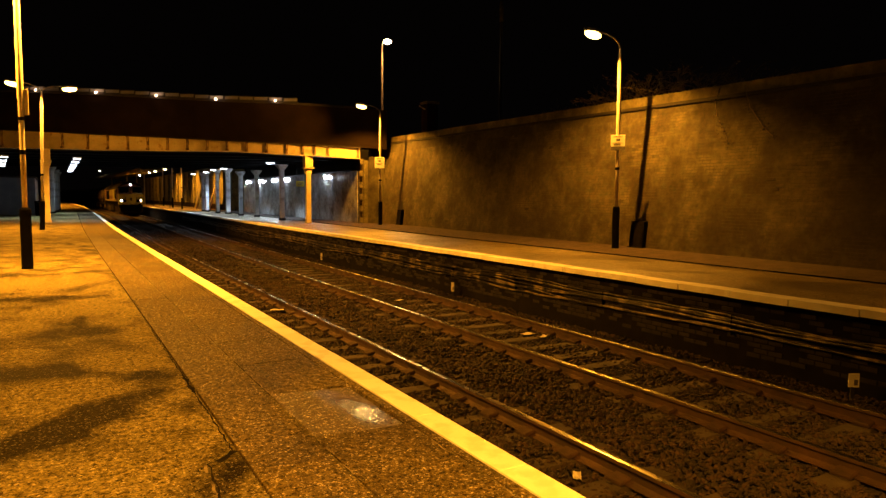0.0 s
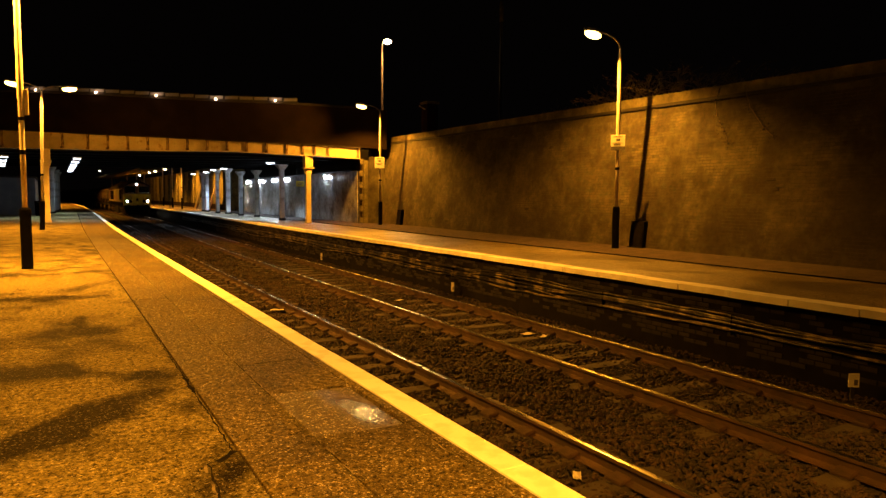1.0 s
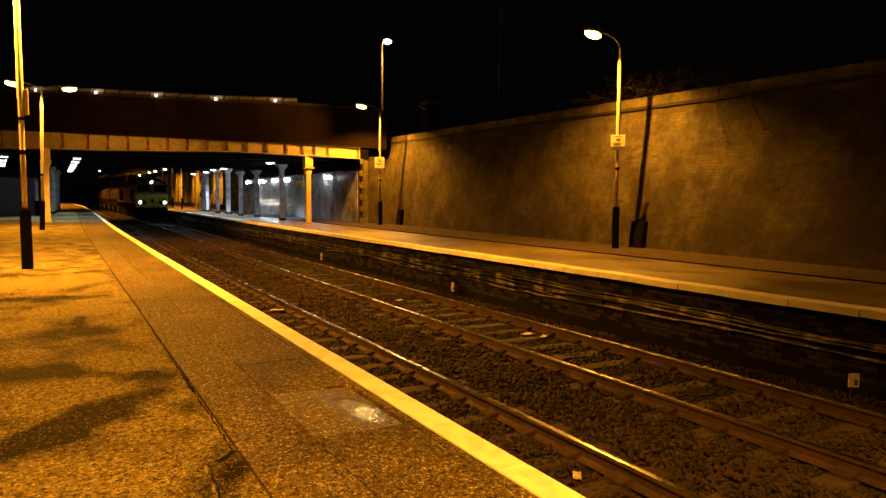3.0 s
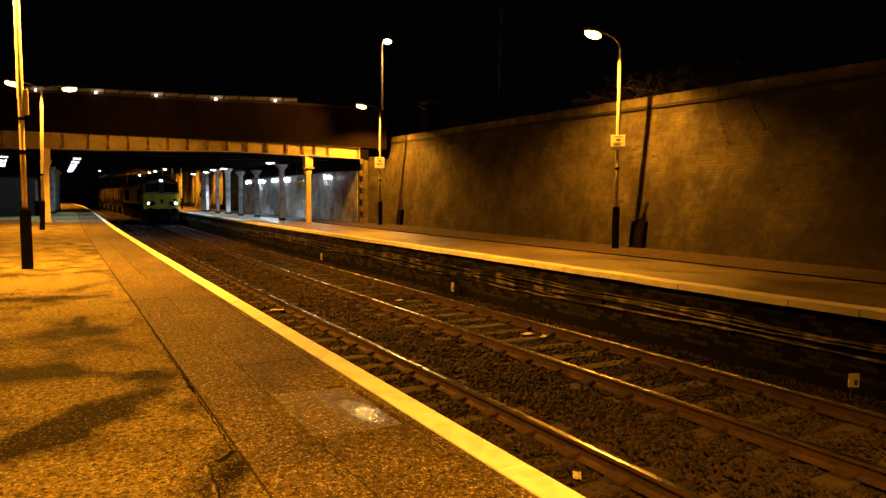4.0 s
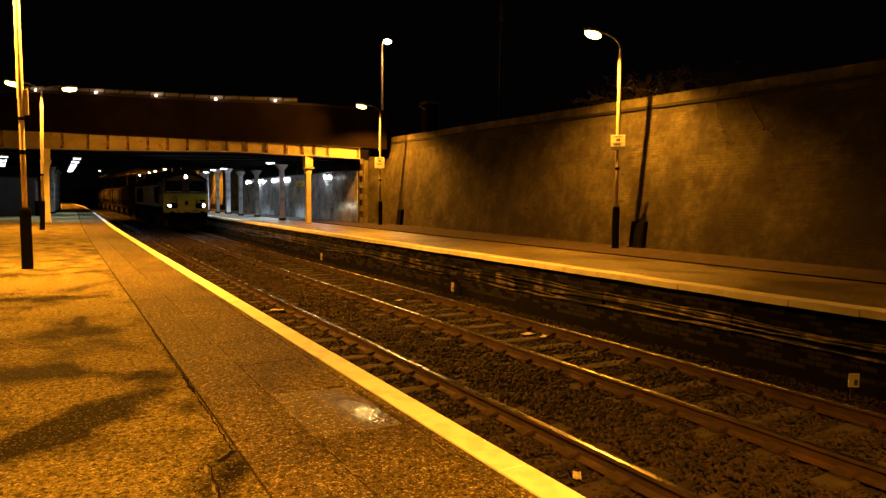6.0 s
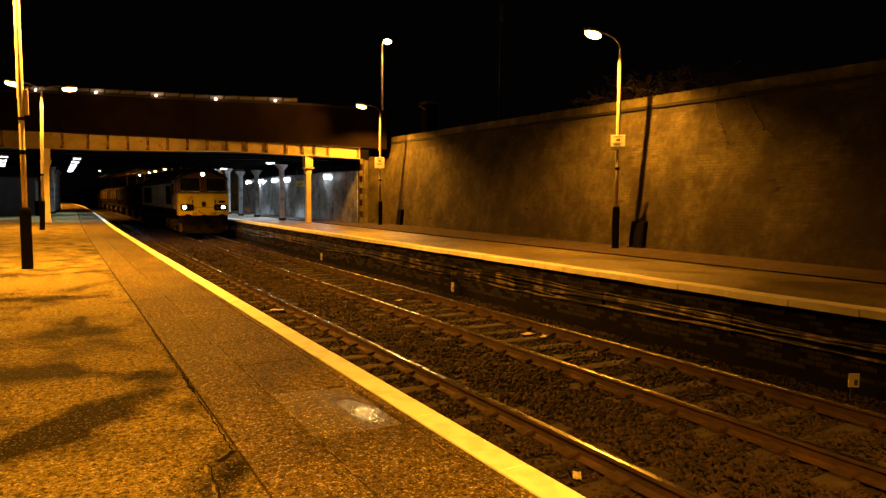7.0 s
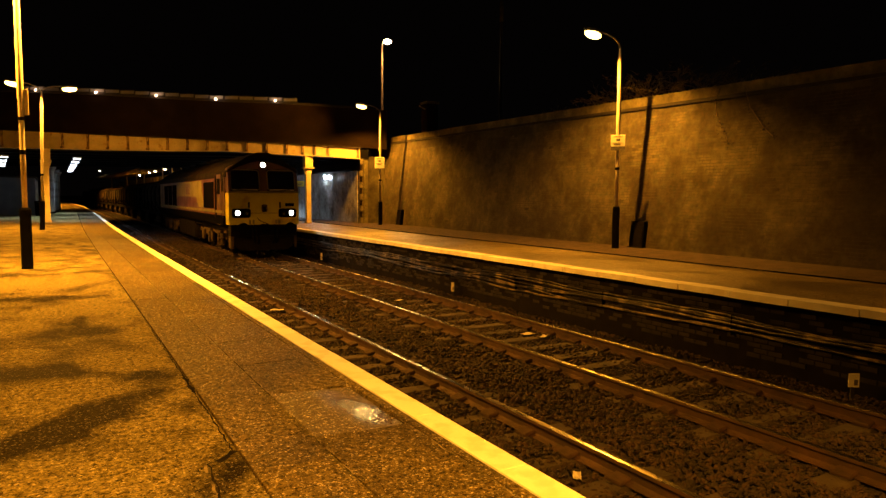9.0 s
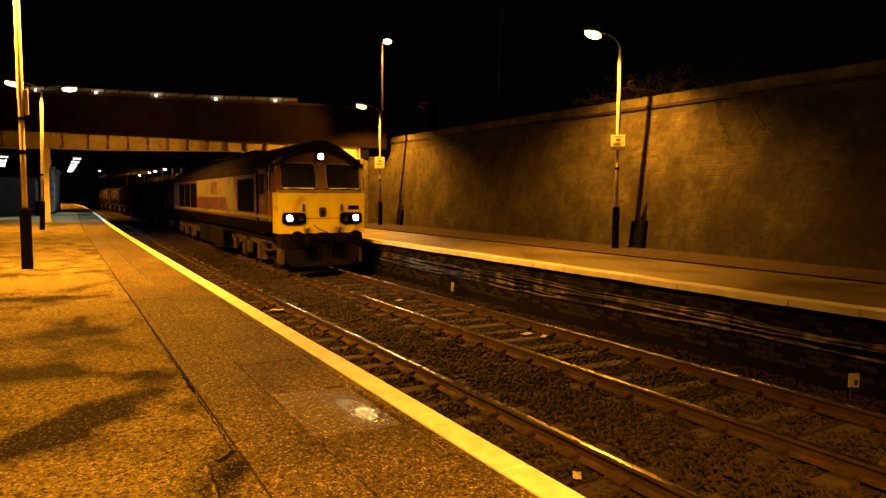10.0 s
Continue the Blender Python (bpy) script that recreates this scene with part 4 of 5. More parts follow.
def wagon():
    L = 13.6
    c = thing("hopper_wagon", (TRACK_2, 70, RAIL), "dusty brown hopper wagon with rounded bays", "goods wagon", "wagons of the goods train")
    for k in range(5):
        y = 1.75 + k * (L - 3.5) / 4
        bay = part("hopper_bay", lathe([(0.45, 0.7), (0.75, 1.0), (1.15, 1.5), (1.28, 1.9), (1.3, 2.6), (1.18, 2.9), (0.8, 3.12), (0.35, 3.2)], 24, Matrix.Translation((0, y, 0))), M_WAGON, c, "rounded dusty hopper bay", True)
        part("hatch", lathe([(0.34, 3.19), (0.34, 3.28), (0.1, 3.32)], 14, Matrix.Translation((0, y, 0))), M_UNDER, bay)
        for a in range(0, 360, 30):
            ca, sa = math.cos(radians(a)), math.sin(radians(a))
            part("rib", tube([(0.78 * ca, y + 0.78 * sa, 1.0), (1.17 * ca, y + 1.17 * sa, 1.5), (1.31 * ca, y + 1.31 * sa, 1.9), (1.33 * ca, y + 1.33 * sa, 2.58), (1.2 * ca, y + 1.2 * sa, 2.9)], 0.035, 4), M_UNDER, bay)
        part("seam", lathe([(1.3, 2.2), (1.325, 2.21), (1.325, 2.25), (1.3, 2.26)], 24, Matrix.Translation((0, y, 0))), M_WAGON, bay)
    part("catwalk", box(-0.3, 0.3, 0.5, L - 0.5, 3.3, 3.35), M_UNDER, c)
    for s in (-1, 1):
        for k in range(6):
            y = 0.5 + k * (L - 1.0) / 5
            part("stanchion", box(s * 1.2 - 0.04, s * 1.2 + 0.04, y - 0.05, y + 0.05, 1.2, 2.0, 0.01), M_UNDER, c)
        part("solebar", box(s * 1.15 - 0.06, s * 1.15 + 0.06, 0.1, L - 0.1, 0.95, 1.2, 0.01), M_UNDER, c)
        for y0 in (1.9, L - 3.9):
            part("bogie_frame", prism([(y0 - 0.3, 0.5), (y0 - 0.2, 0.75), (y0 + 0.7, 0.85), (y0 + 1.3, 0.85), (y0 + 2.2, 0.75), (y0 + 2.3, 0.5), (y0 + 1.6, 0.4), (y0 + 0.4, 0.4)], s * 1.02 - 0.06, s * 1.02 + 0.06, "x"), M_BOGIE, c)
        part("buffer", lathe([(0.1, 0), (0.1, 0.3), (0.22, 0.32), (0.22, 0.36)], 16, Matrix.Translation((s * 0.87, 0.25, 1.06)) @ Matrix.Rotation(radians(90), 4, "X")), M_UNDER, c)
    part("underframe", box(-1.1, 1.1, 0.1, L - 0.1, 0.98, 1.14), M_UNDER, c)
    ys = (1.9, 3.9, L - 3.9, L - 1.9)
    for y in ys:
        wheelset(c, y, 0.46)
    return c, ys, L


LOCO, LOCO_WHEELS, LOCO_L = locomotive()
WAGON, WAGON_AXLES, WAGON_L = wagon()
WAGONS = [WAGON] + [copy_thing(WAGON, Matrix.Translation((TRACK_2, 80 + 14 * i, RAIL))) for i in range(6)]

# place of the cab front along the line, time by time
FRONT_T = [0, 1, 2, 4, 5, 6, 7, 8, 9, 10]
FRONT_Y = [85.0, 78.0, 71.2, 57.7, 51.1, 44.6, 38.2, 31.7, 25.3, 18.85]


def front_at(t):
    return float(np.interp(t, FRONT_T, FRONT_Y))


def on_line(y, a, b):
    """Pose of a vehicle with its front at y and its bogies at y + a and y + b."""
    p, q = bend(y + a), bend(y + b)
    ang = math.atan2(q - p, b - a)
    x = p - math.sin(ang) * a
    return pose(TRACK_2 + x, y, RAIL, 0, 0, -math.degrees(ang))


def motions():
    steps = [i * 0.5 for i in range(21)]
    fine = [i * 0.1 for i in range(101)]
    walk(LOCO, [(t, on_line(front_at(t), 4, 17)) for t in steps])
    for e, y, r in LOCO_WHEELS:
        walk(e, [(t, pose(0, y, r, math.degrees((front_at(t) - FRONT_Y[0]) / r))) for t in fine])
    for i, w in enumerate(WAGONS):
        gap = LOCO_L + 0.9 + i * (WAGON_L + 0.75)
        walk(w, [(t, on_line(front_at(t) + gap, 3, 10.6)) for t in steps])
        axles = [o for o in w.children if o.name.startswith("wheelset")]
        for e, y in zip(axles, WAGON_AXLES):
            walk(e, [(t, pose(0, y, 0.46, math.degrees((front_at(t) - FRONT_Y[0]) / 0.46))) for t in fine])


# ---- beyond the bridge ----
def sweep_at(profile, ys, ob):
    """As sweep, in the space of the thing ob."""
    bm = sweep(profile, ys, 0)
    bmesh.ops.translate(bm, vec=-ob.matrix_basis.translation, verts=bm.verts)
    return bm


G_PENDANT = glow("pendant_glow", (1.0, 0.8, 0.5), 12)


def far_station():
    w = tagged(new("wall_beyond"), "far retaining wall with pilasters in orange lamplight", "wall", kind="structure")
    ys = [62 + 4 * i for i in range(24)]
    bm = bmesh.new()
    rr = [[bm.verts.new((13.2 + bend(y) + dx, y, z)) for dx, z in ((0, -0.3), (0, 4.2), (1, 4.2), (1, -0.3))] for y in ys]
    for p, q in zip(rr, rr[1:]):
        for i in range(4):
            bm.faces.new((p[i], p[(i + 1) % 4], q[(i + 1) % 4], q[i]))
    bm.faces.new(rr[0])
    bmesh.ops.recalc_face_normals(bm, faces=bm.faces)
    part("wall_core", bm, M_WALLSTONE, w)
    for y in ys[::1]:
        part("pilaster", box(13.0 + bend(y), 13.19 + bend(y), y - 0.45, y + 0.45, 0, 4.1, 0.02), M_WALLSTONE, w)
    part("plinth", sweep([(12.95, 0), (12.95, 0.5), (13.19, 0.5)], ys, 0), M_PARAPET, w)
    # canopy over the far end of the opposite platform
    c = thing("platform_canopy", (9.9, 96, 0), "pale station canopy over the far platform", "canopy")
    cy = [94 + 4 * i for i in range(18)]
    part("roof_slab", sweep_at([(8.7, 4.6), (8.7, 4.8), (10.4, 5.5), (12.2, 4.8), (12.2, 4.6), (8.7, 4.6)], cy, c), M_WALLSTONE, c)
    part("valance", sweep_at([(8.64, 4.3), (8.64, 4.82), (8.69, 4.82), (8.69, 4.3), (8.64, 4.3)], cy, c), M_GIRDER, c)
    for y in cy[3::5]:
        part("post", lathe([(0.12, 0), (0.09, 0.1), (0.09, 4.6)], 12, Matrix.Translation((10.5 + bend(y) - 9.9, y - 96, 0))), M_GIRDER, c)
    d = bpy.data.lights.new("canopy_lamp", "POINT")
    d.energy, d.color, d.shadow_soft_size = 130, SODIUM, 0.15
    new("canopy_lamp", d).location = (9.9, 112, 3.6)
    for x, y in ((10.6, 70), (11.0, 79), (11.2, 88), (10.2, 108)):
        lamp_column(x, y, 0, (), "cream post beyond the bridge with a black base", lit=False)
    for y in (68, 80, 93):
        spot("sodium_lamp", (11.3, y, 5.2), (12.4, y, 0), 2200, SODIUM, 112, 0.6)
    spot("sodium_lamp", (-0.8, 93, 5.3), (-0.8, 93, 0), 2600, SODIUM, 152, 0.3)
    spot("sodium_lamp", (-0.8, 108, 5.3), (-0.8, 108, 0), 2600, SODIUM, 152, 0.3)
    spot("sodium_lamp", (-1.2, 78, 5.3), (-1.2, 78, 0), 900, SODIUM, 96, 0.6)
    spot("sodium_lamp", (-3.5, 80, 5.3), (-3.5, 80, 0), 800, SODIUM, 150, 0.5)
    for y in (88, 104):
        lamp_column(-0.7, y, 0, (), "cream lamp column at the far end of the near platform", lit=False, z_head=5.2)
    for x, y, z in ((9.9, 76, 4.0), (9.9, 84, 4.05), (9.9, 90, 4.1), (9.8, 100, 4.0), (7.5, 150, 6.0)):
        l = thing("pendant_lamp", (x, y, z), "small lit pendant lamp over the far platform", "light", "pendant lamps beyond the bridge")
        part("shade", lathe([(0.05, 0.2), (0.2, 0.06), (0.21, 0.04)], 14), M_HEAD, l)
        part("bulb", lathe([(0.03, -0.06), (0.14, 0.0), (0.14, 0.035)], 14), G_PENDANT, l, "glowing lamp bulb")
        part("pole", tube([(0, 0, 0.2), (0.1, 0, 0.32), (0.3, 0, 0.3), (0.4, 0, 0.1), (0.4, 0, -z)], 0.03, 6), M_DARK, l)
    # stair flight down to the far platform
    s = thing("stair_flight", (11.6, 63.5, 0), "dark stair flight with panelled side under the bridge", "stairs")
    for sx in (0.0, 1.3):
        part("stringer", prism([(6.0, 0.0), (5.4, 0.0), (0.0, 3.1), (0.0, 3.45), (0.6, 3.45)], sx, sx + 0.08, "x"), M_GIRDER, s)
    for k in range(17):
        part("tread", box(0.082, 1.298, 5.45 - k * 0.32, 5.75 - k * 0.32, 0.17 + k * 0.178, 0.21 + k * 0.178), M_DARK, s)
    part("side_panel", prism([(0.0, 0.0), (4.6, 0.0), (0.0, 2.6)], 0.1, 0.14, "x"), M_COLUMN, s)


far_station()


def hanging_sign():
    c = thing("hanging_sign", (11.55, 36.0, 2.0), "small yellow sign hanging from the bridge ceiling", "sign")
    p = part("plate", box(-0.22, 0.22, -0.015, 0.015, -0.15, 0.15, 0.006), M_YELLOW, c)
    part("lettering_bar", box(-0.15, 0.15, -0.019, -0.0155, 0.02, 0.06), M_SIGNINK, p)
    part("lettering_bar", box(-0.15, 0.08, -0.019, -0.0155, -0.06, -0.02), M_SIGNINK, p)
    for x in (-0.18, 0.18):
        part("hanger", tube([(x, 0, 0.15), (x, 0, 1.42)], 0.01, 6), M_DARK, c)


hanging_sign()


def waiting_room():
    c = thing("waiting_room", (-2.6, 57.5, 0), "blue-grey panelled platform kiosk under the bridge", "kiosk")
    part("walls", box(-1.5, 1.35, -4.4, 4.4, 0, 2.45, 0.02), M_PANEL, c)
    part("roof_edge", box(-1.6, 1.45, -4.5, 4.5, 2.452, 2.55, 0.02), M_DARK, c)
    for k in range(5):
        part("panel", box(1.352, 1.375, -4.2 + k * 1.7, -2.65 + k * 1.7, 0.15, 2.3, 0.01), M_COLUMN, c)
    for k in range(2):
        part("end_panel", box(-1.35 + k * 1.36, -0.08 + k * 1.36, -4.425, -4.402, 0.15, 2.3, 0.01), M_PANEL, c)
    b = thing("litter_bin", (-0.95, 50.5, 0), "dark litter bin beside the platform kiosk", "bin")
    part("drum", lathe([(0.25, 0), (0.27, 0.02), (0.3, 0.85), (0.32, 0.87), (0.3, 0.92), (0.2, 0.95)], 16), M_BLACK, b)
    part("rim", lathe([(0.325, 0.84), (0.335, 0.86), (0.325, 0.88)], 16), M_DARK, b)


waiting_room()

# closing wall behind the near platform
w = tagged(new("wall_west"), "plain dark wall behind the near platform", "wall", kind="structure")
part("wall_core", box(-14.6, -14.0, -30, 160, -0.3, 4.5), M_PARAPET, w)


# ---- on the bridge: lit rail, street lamp ----
def crest_lights():
    s = -1.5
    k = 0
    while s < 11.5:
        z = bridge_crest(s) + 0.004
        lit = k % 4 == 1
        c = thing("rail_panel", along(s, 0.3, z), "narrow glazed panel on the bridge parapet" if not lit else "narrow glazed parapet panel with a small warm lamp", "panel", "panels along the parapet", rz=math.degrees(math.atan2(BD.y, BD.x)))
        part("frame", box(0, 0.69, 0, 0.04, 0, 0.2, 0.01), M_DARK, c)
        part("pane", box(0.03, 0.66, -0.02, -0.004, 0.03, 0.17, 0.006), M_PANEL, c)
        if lit:
            part("lamp", lathe([(0.02, 0), (0.045, 0.02), (0.045, 0.06), (0.02, 0.08)], 14, Matrix.Translation((0.34, -0.14, -0.04))), G_LAMPLET, c, "small warm lamp")
            d = bpy.data.lights.new("parapet_lamp", "POINT")
            d.energy, d.color, d.shadow_soft_size = 1.6, (1.0, 0.5, 0.26), 0.05
            new("parapet_lamp", d).location = Vector(along(s + 0.34, 0.02, z + 0.1))
        s += 0.71
        k += 1


G_LAMPLET = glow("lamplet_glow", (1.0, 0.55, 0.3), 14)
crest_lights()


def street_lamp():
    c = thing("street_lamp", (20.75, 45.4, 3.9), "tall street lamp on the road above the bridge", "lamp post")
    part("mast", lathe([(0.1, 0), (0.09, 2), (0.06, 8.4)], 12), M_RUST, c, smooth=True)
    arm = part("arm", tube([(0, 0, 8.3), (0.02, -0.1, 8.45), (0.08, -0.5, 8.5)], 0.035, 8), M_HEAD, c)
    bm = bmesh.new()
    bmesh.ops.create_uvsphere(bm, u_segments=16, v_segments=10, radius=1, matrix=Matrix.LocRotScale((0.1, -0.7, 8.44), None, (0.27, 0.24, 0.16)))
    part("bowl", bm, G_STREET, arm, "glowing street lamp bowl", True)
    spot("street_sodium_lamp", (20.85, 44.6, 12.0), (20.0, 43.0, 0), 900, (1, 0.5, 0.12), 150, 0.5)


G_STREET = glow("street_glow", (1.0, 0.6, 0.24), 150)
street_lamp()


# ---- the bank above the wall ----
def bank():
    bm = bmesh.new()
    rows = []
    for i in range(40):
        y = -25 + i * 1.45
        rows.append([bm.verts.new((wall_x(y, 3.7) + dx, y, string_z(y) + dz + 0.12 * noise.noise((dx, y * 0.6, 3)))) for dx, dz in ((0.62, 0.2), (1.2, 0.35), (2.2, 0.6), (4, 1.0), (8, 1.6), (20, 2.2), (60, 2.5))])
    for p, q in zip(rows, rows[1:]):
        for i in range(6):
            bm.faces.new((p[i], q[i], q[i + 1], p[i + 1]))
    tagged(part("bank", bm, M_BANK, None, "dark grassy bank above the retaining wall"), kind="structure", category="ground")
    p = thing("brick_pier", (15.0, 27.6, 4.0), "old brick pier on the bank above the wall", "pillar")
    part("shaft", box(-0.28, 0.28, -0.28, 0.28, 0, 1.55, 0.02), M_PARAPET, p)
    part("cap", box(-0.33, 0.33, -0.33, 0.33, 1.552, 1.66, 0.02), M_WALLSTONE, p)
    part("bracket", tube([(-0.3, -0.1, 1.3), (-0.7, -0.3, 1.4)], 0.025, 6), M_POLE, p)
    m = thing("mast", (18.1, 26.4, 4.2), "slender unlit mast on the bank", "pole")
    part("pole", lathe([(0.07, 0), (0.06, 4), (0.05, 6.1)], 10), M_DARK, m)
    part("top_band", lathe([(0.085, 5.2), (0.09, 5.25), (0.09, 6.05), (0.06, 6.15)], 10), M_WALLSTONE, m)


bank()


def shrub(x, y, z, n, size, seed, label):
    rnd = random.Random(seed)
    c = thing("shrub", (x, y, z), label, "shrub", "shrubs above the wall")
    bm, lf = bmesh.new(), bmesh.new()

    def twig(p, d, length, r, depth):
        pts, rad = [p], [r]
        for k in range(4):
            d = (d + Vector((rnd.uniform(-0.3, 0.3), rnd.uniform(-0.3, 0.3), rnd.uniform(-0.28, 0.12)))).normalized()
            p = p + d * length / 4
            pts.append(p)
            rad.append(max(0.002, r * (1 - 0.2 * (k + 1))))
            if depth and rnd.random() < 0.75:
                s = (d + Vector((rnd.uniform(-0.9, 0.9), rnd.uniform(-0.9, 0.9), rnd.uniform(-0.3, 0.6)))).normalized()
                twig(p, s, length * rnd.uniform(0.35, 0.6), rad[-1] * 0.7, depth - 1)
            if depth < 2 and rnd.random() < 0.35:
                a, b = Vector((rnd.uniform(-1, 1), rnd.uniform(-1, 1), rnd.uniform(-1, 1))).normalized() * 0.035, d * 0.05
                q = p + a
                lf.faces.new([lf.verts.new(v) for v in (p, p + a * 0.6 + b * 0.5, p + b + a, p + a * 0.4 - b * 0.4)])
        tube(pts, rad, 4, bm)

    for i in range(n):
        a = rnd.uniform(0, 2 * math.pi)
        d = Vector((math.cos(a) * 0.7 - 0.25, math.sin(a) * 0.9, rnd.uniform(0.35, 1.1))).normalized()
        twig(Vector((rnd.uniform(-0.3, 0.3), rnd.uniform(-0.5, 0.5), -0.1)), d, size * rnd.uniform(0.5, 1), 0.009, 2)
    part("twig_tangle", bm, M_BARK, c)["kind"] = "stuff"
    part("leaves", lf, M_LEAF, c)["kind"] = "stuff"


for i, (y, n, size) in enumerate(((16.0, 14, 0.9), (15.0, 20, 1.1), (14.1, 22, 1.25), (13.1, 16, 1.0), (12.0, 18, 1.1), (11.0, 9, 0.8), (9.9, 8, 0.6), (19.0, 9, 0.8))):
    shrub(wall_x(y, 3.7) + 0.75, y, string_z(y) + 0.28, n, size, 10 + i, "bare tangled shrub growing over the wall top")


def hanging_stem(y0, z0, pts, seed, label):
    rnd = random.Random(seed)
    c = thing("hanging_creeper", (wall_x(y0, z0), y0, z0), label, "creeper", "creepers on the wall")
    P = []
    for dy, dz in pts:
        P.append(Vector((0.036 * dy + 0.12 * dz - 0.03 - rnd.uniform(0, 0.03), dy, dz)))
    part("stem", tube(P, [0.012 - 0.006 * i / len(P) for i in range(len(P))], 5), M_BARK, c)
    bm = bmesh.new()
    for p in P[1:]:
        for k in range(14):
            q = p + Vector((-rnd.uniform(0, 0.05), rnd.gauss(0, 0.06), rnd.gauss(0, 0.07)))
            a, b = Vector((rnd.uniform(-0.5, 0.5), 1, rnd.uniform(-1, 1))).normalized() * 0.04, Vector((0, rnd.uniform(-1, 1), 1)).normalized() * 0.05
            bm.faces.new([bm.verts.new(v) for v in (q, q + a * 0.6 + b * 0.5, q + b, q - a * 0.6 + b * 0.5)])
    part("leaves", bm, M_STRING, c)


hanging_stem(10.9, 4.0, ((0, 0), (0.08, -0.35), (0.0, -0.7), (-0.15, -0.95), (-0.3, -1.15), (-0.42, -1.4)), 1, "dark creeper hanging down the brick wall")
hanging_stem(10.2, 3.9, ((0, 0), (-0.2, -0.5), (-0.6, -1.0), (-0.9, -1.25)), 2, "thin dark creeper stem on the brick wall")


# ---- far platform details: drain, gravel strip, cables on the face ----
part("channel", sweep([(11.24, 0), (11.24, -0.07), (11.46, -0.07), (11.46, 0.0)], YS, 0), M_SOOT_SHADOW, PLAT_2, "dark drainage channel")
bm = bmesh.new()
rr = [[bm.verts.new((11.46 + bend(y), y, 0.0)), bm.verts.new((max(wall_x(y) + 0.1, 13.5 + bend(y)) if y > 31 else wall_x(y) + 0.1, y, 0.02))] for y in YS]
for p, q in zip(rr, rr[1:]):
    bm.faces.new((p[0], p[1], q[1], q[0]))
part("gravel_strip", bm, M_GRIT, PLAT_2, "reddish grit strip along the wall foot")


# solid black block in place of the column sleeve's shadow on the wall
def wall_cabinet(y):
    c = thing("wall_cabinet", (wall_x(y, 0.0) - 0.1, y, 0.0), "low black block standing in for the lamp column's base shadow", "cabinet", "cabinets at the wall foot", rz=-2.0)
    part("body", prism([(-0.02, 0.0), (0.06, 0.72), (0.2, 0.72), (0.12, 0.0)], -0.24, 0.24), M_SOOT_SHADOW, c)
    part("door", prism([(-0.03, 0.05), (0.042, 0.68), (0.052, 0.68), (-0.018, 0.05)], -0.2, 0.2), M_SOOT_SHADOW, c, "thin black sheet on the shadow block")
    part("plinth", box(-0.05, 0.16, -0.27, 0.27, 0.0, 0.045, 0.008), M_SOOT_SHADOW, c)


wall_cabinet(13.02)
wall_cabinet(28.55)


def face_cables():
    rnd = random.Random(5)
    c = thing("cable_run", (0, 0, 0), "bundle of sagging cables along the platform face", "cables")
    x = FACE_2 - 0.05
    for k in range(6):
        z0 = -0.38 - 0.042 * k
        pts = []
        y = 1.0
        while y < 60:
            wander = 0.1 * noise.noise((y * 0.3, k * 3.1, 0.0)) + 0.03 * noise.noise((y * 1.3, k * 5.7, 2.0))
            pts.append((x - 0.025 * noise.noise((y * 0.8, k * 2.3, 7.0)) + bend(y), y, z0 + wander))
            y += 0.4
        part("cable", tube(pts, 0.013 + 0.006 * (k % 2), 6), M_CABLE, c, smooth=True)
    y = 1.0
    while y < 60:
        part("bracket", box(x - 0.01 + bend(y), x + 0.05 + bend(y), y - 0.01, y + 0.01, -0.66, -0.36, 0.004), M_BLACK, c)
        y += 2.7


face_cables()


def marker(x, y, z, w, h, label):
    c = thing("trackside_marker", (x, y, RAIL - 0.2), label, "marker", "markers along the track")
    zz = z - (RAIL - 0.2)
    part("stake", box(-0.02, 0.02, -0.02, 0.02, 0, zz, 0.004), M_DARK, c)
    p = part("plate", box(-w / 2, w / 2, -0.035, -0.022, zz - h / 2, zz + h / 2, 0.004), M_SIGN, c, "small white plate")
    part("mark", box(0.0, w * 0.35, -0.038, -0.036, zz - h * 0.35, zz + h * 0.05), M_SIGNINK, p)
    c.rotation_euler = (0, 0, radians(-35))
    return c


marker(8.35, 4.55, -0.86, 0.125, 0.17, "small white marker plate beside the track")
marker(8.35, 14.15, -0.86, 0.07, 0.22, "narrow white marker stake beside the track")
marker(8.35, 23.6, -0.86, 0.07, 0.25, "narrow pale stake beside the track far along")


def litter(x, y, s, seed, label):
    rnd = random.Random(seed)
    bm = bmesh.new()
    bmesh.ops.create_grid(bm, x_segments=6, y_segments=4, size=s)
    for v in bm.verts:
        v.co.z = rnd.uniform(0, 0.014) + 0.008 * math.sin(v.co.x * 30)
        v.co.y *= 0.6
    bmesh.ops.solidify(bm, geom=bm.faces[:], thickness=0.003)
    ob = part("litter", bm, M_LITTER, None)
    ob.location = (x, y, RAIL - 0.13)
    ob.rotation_euler = (0, 0, rnd.uniform(0, 3))
    tagged(ob, label, "litter", "scraps between the rails")


for i, (x, y, s) in enumerate(((6.78, 13.9, 0.09), (7.07, 9.4, 0.13), (7.2, 9.1, 0.08), (3.93, 13.9, 0.14), (3.8, 4.32, 0.06), (4.3, 8.6, 0.06))):
    litter(x, y, s, i, "crumpled pale scrap of paper on the ballast")


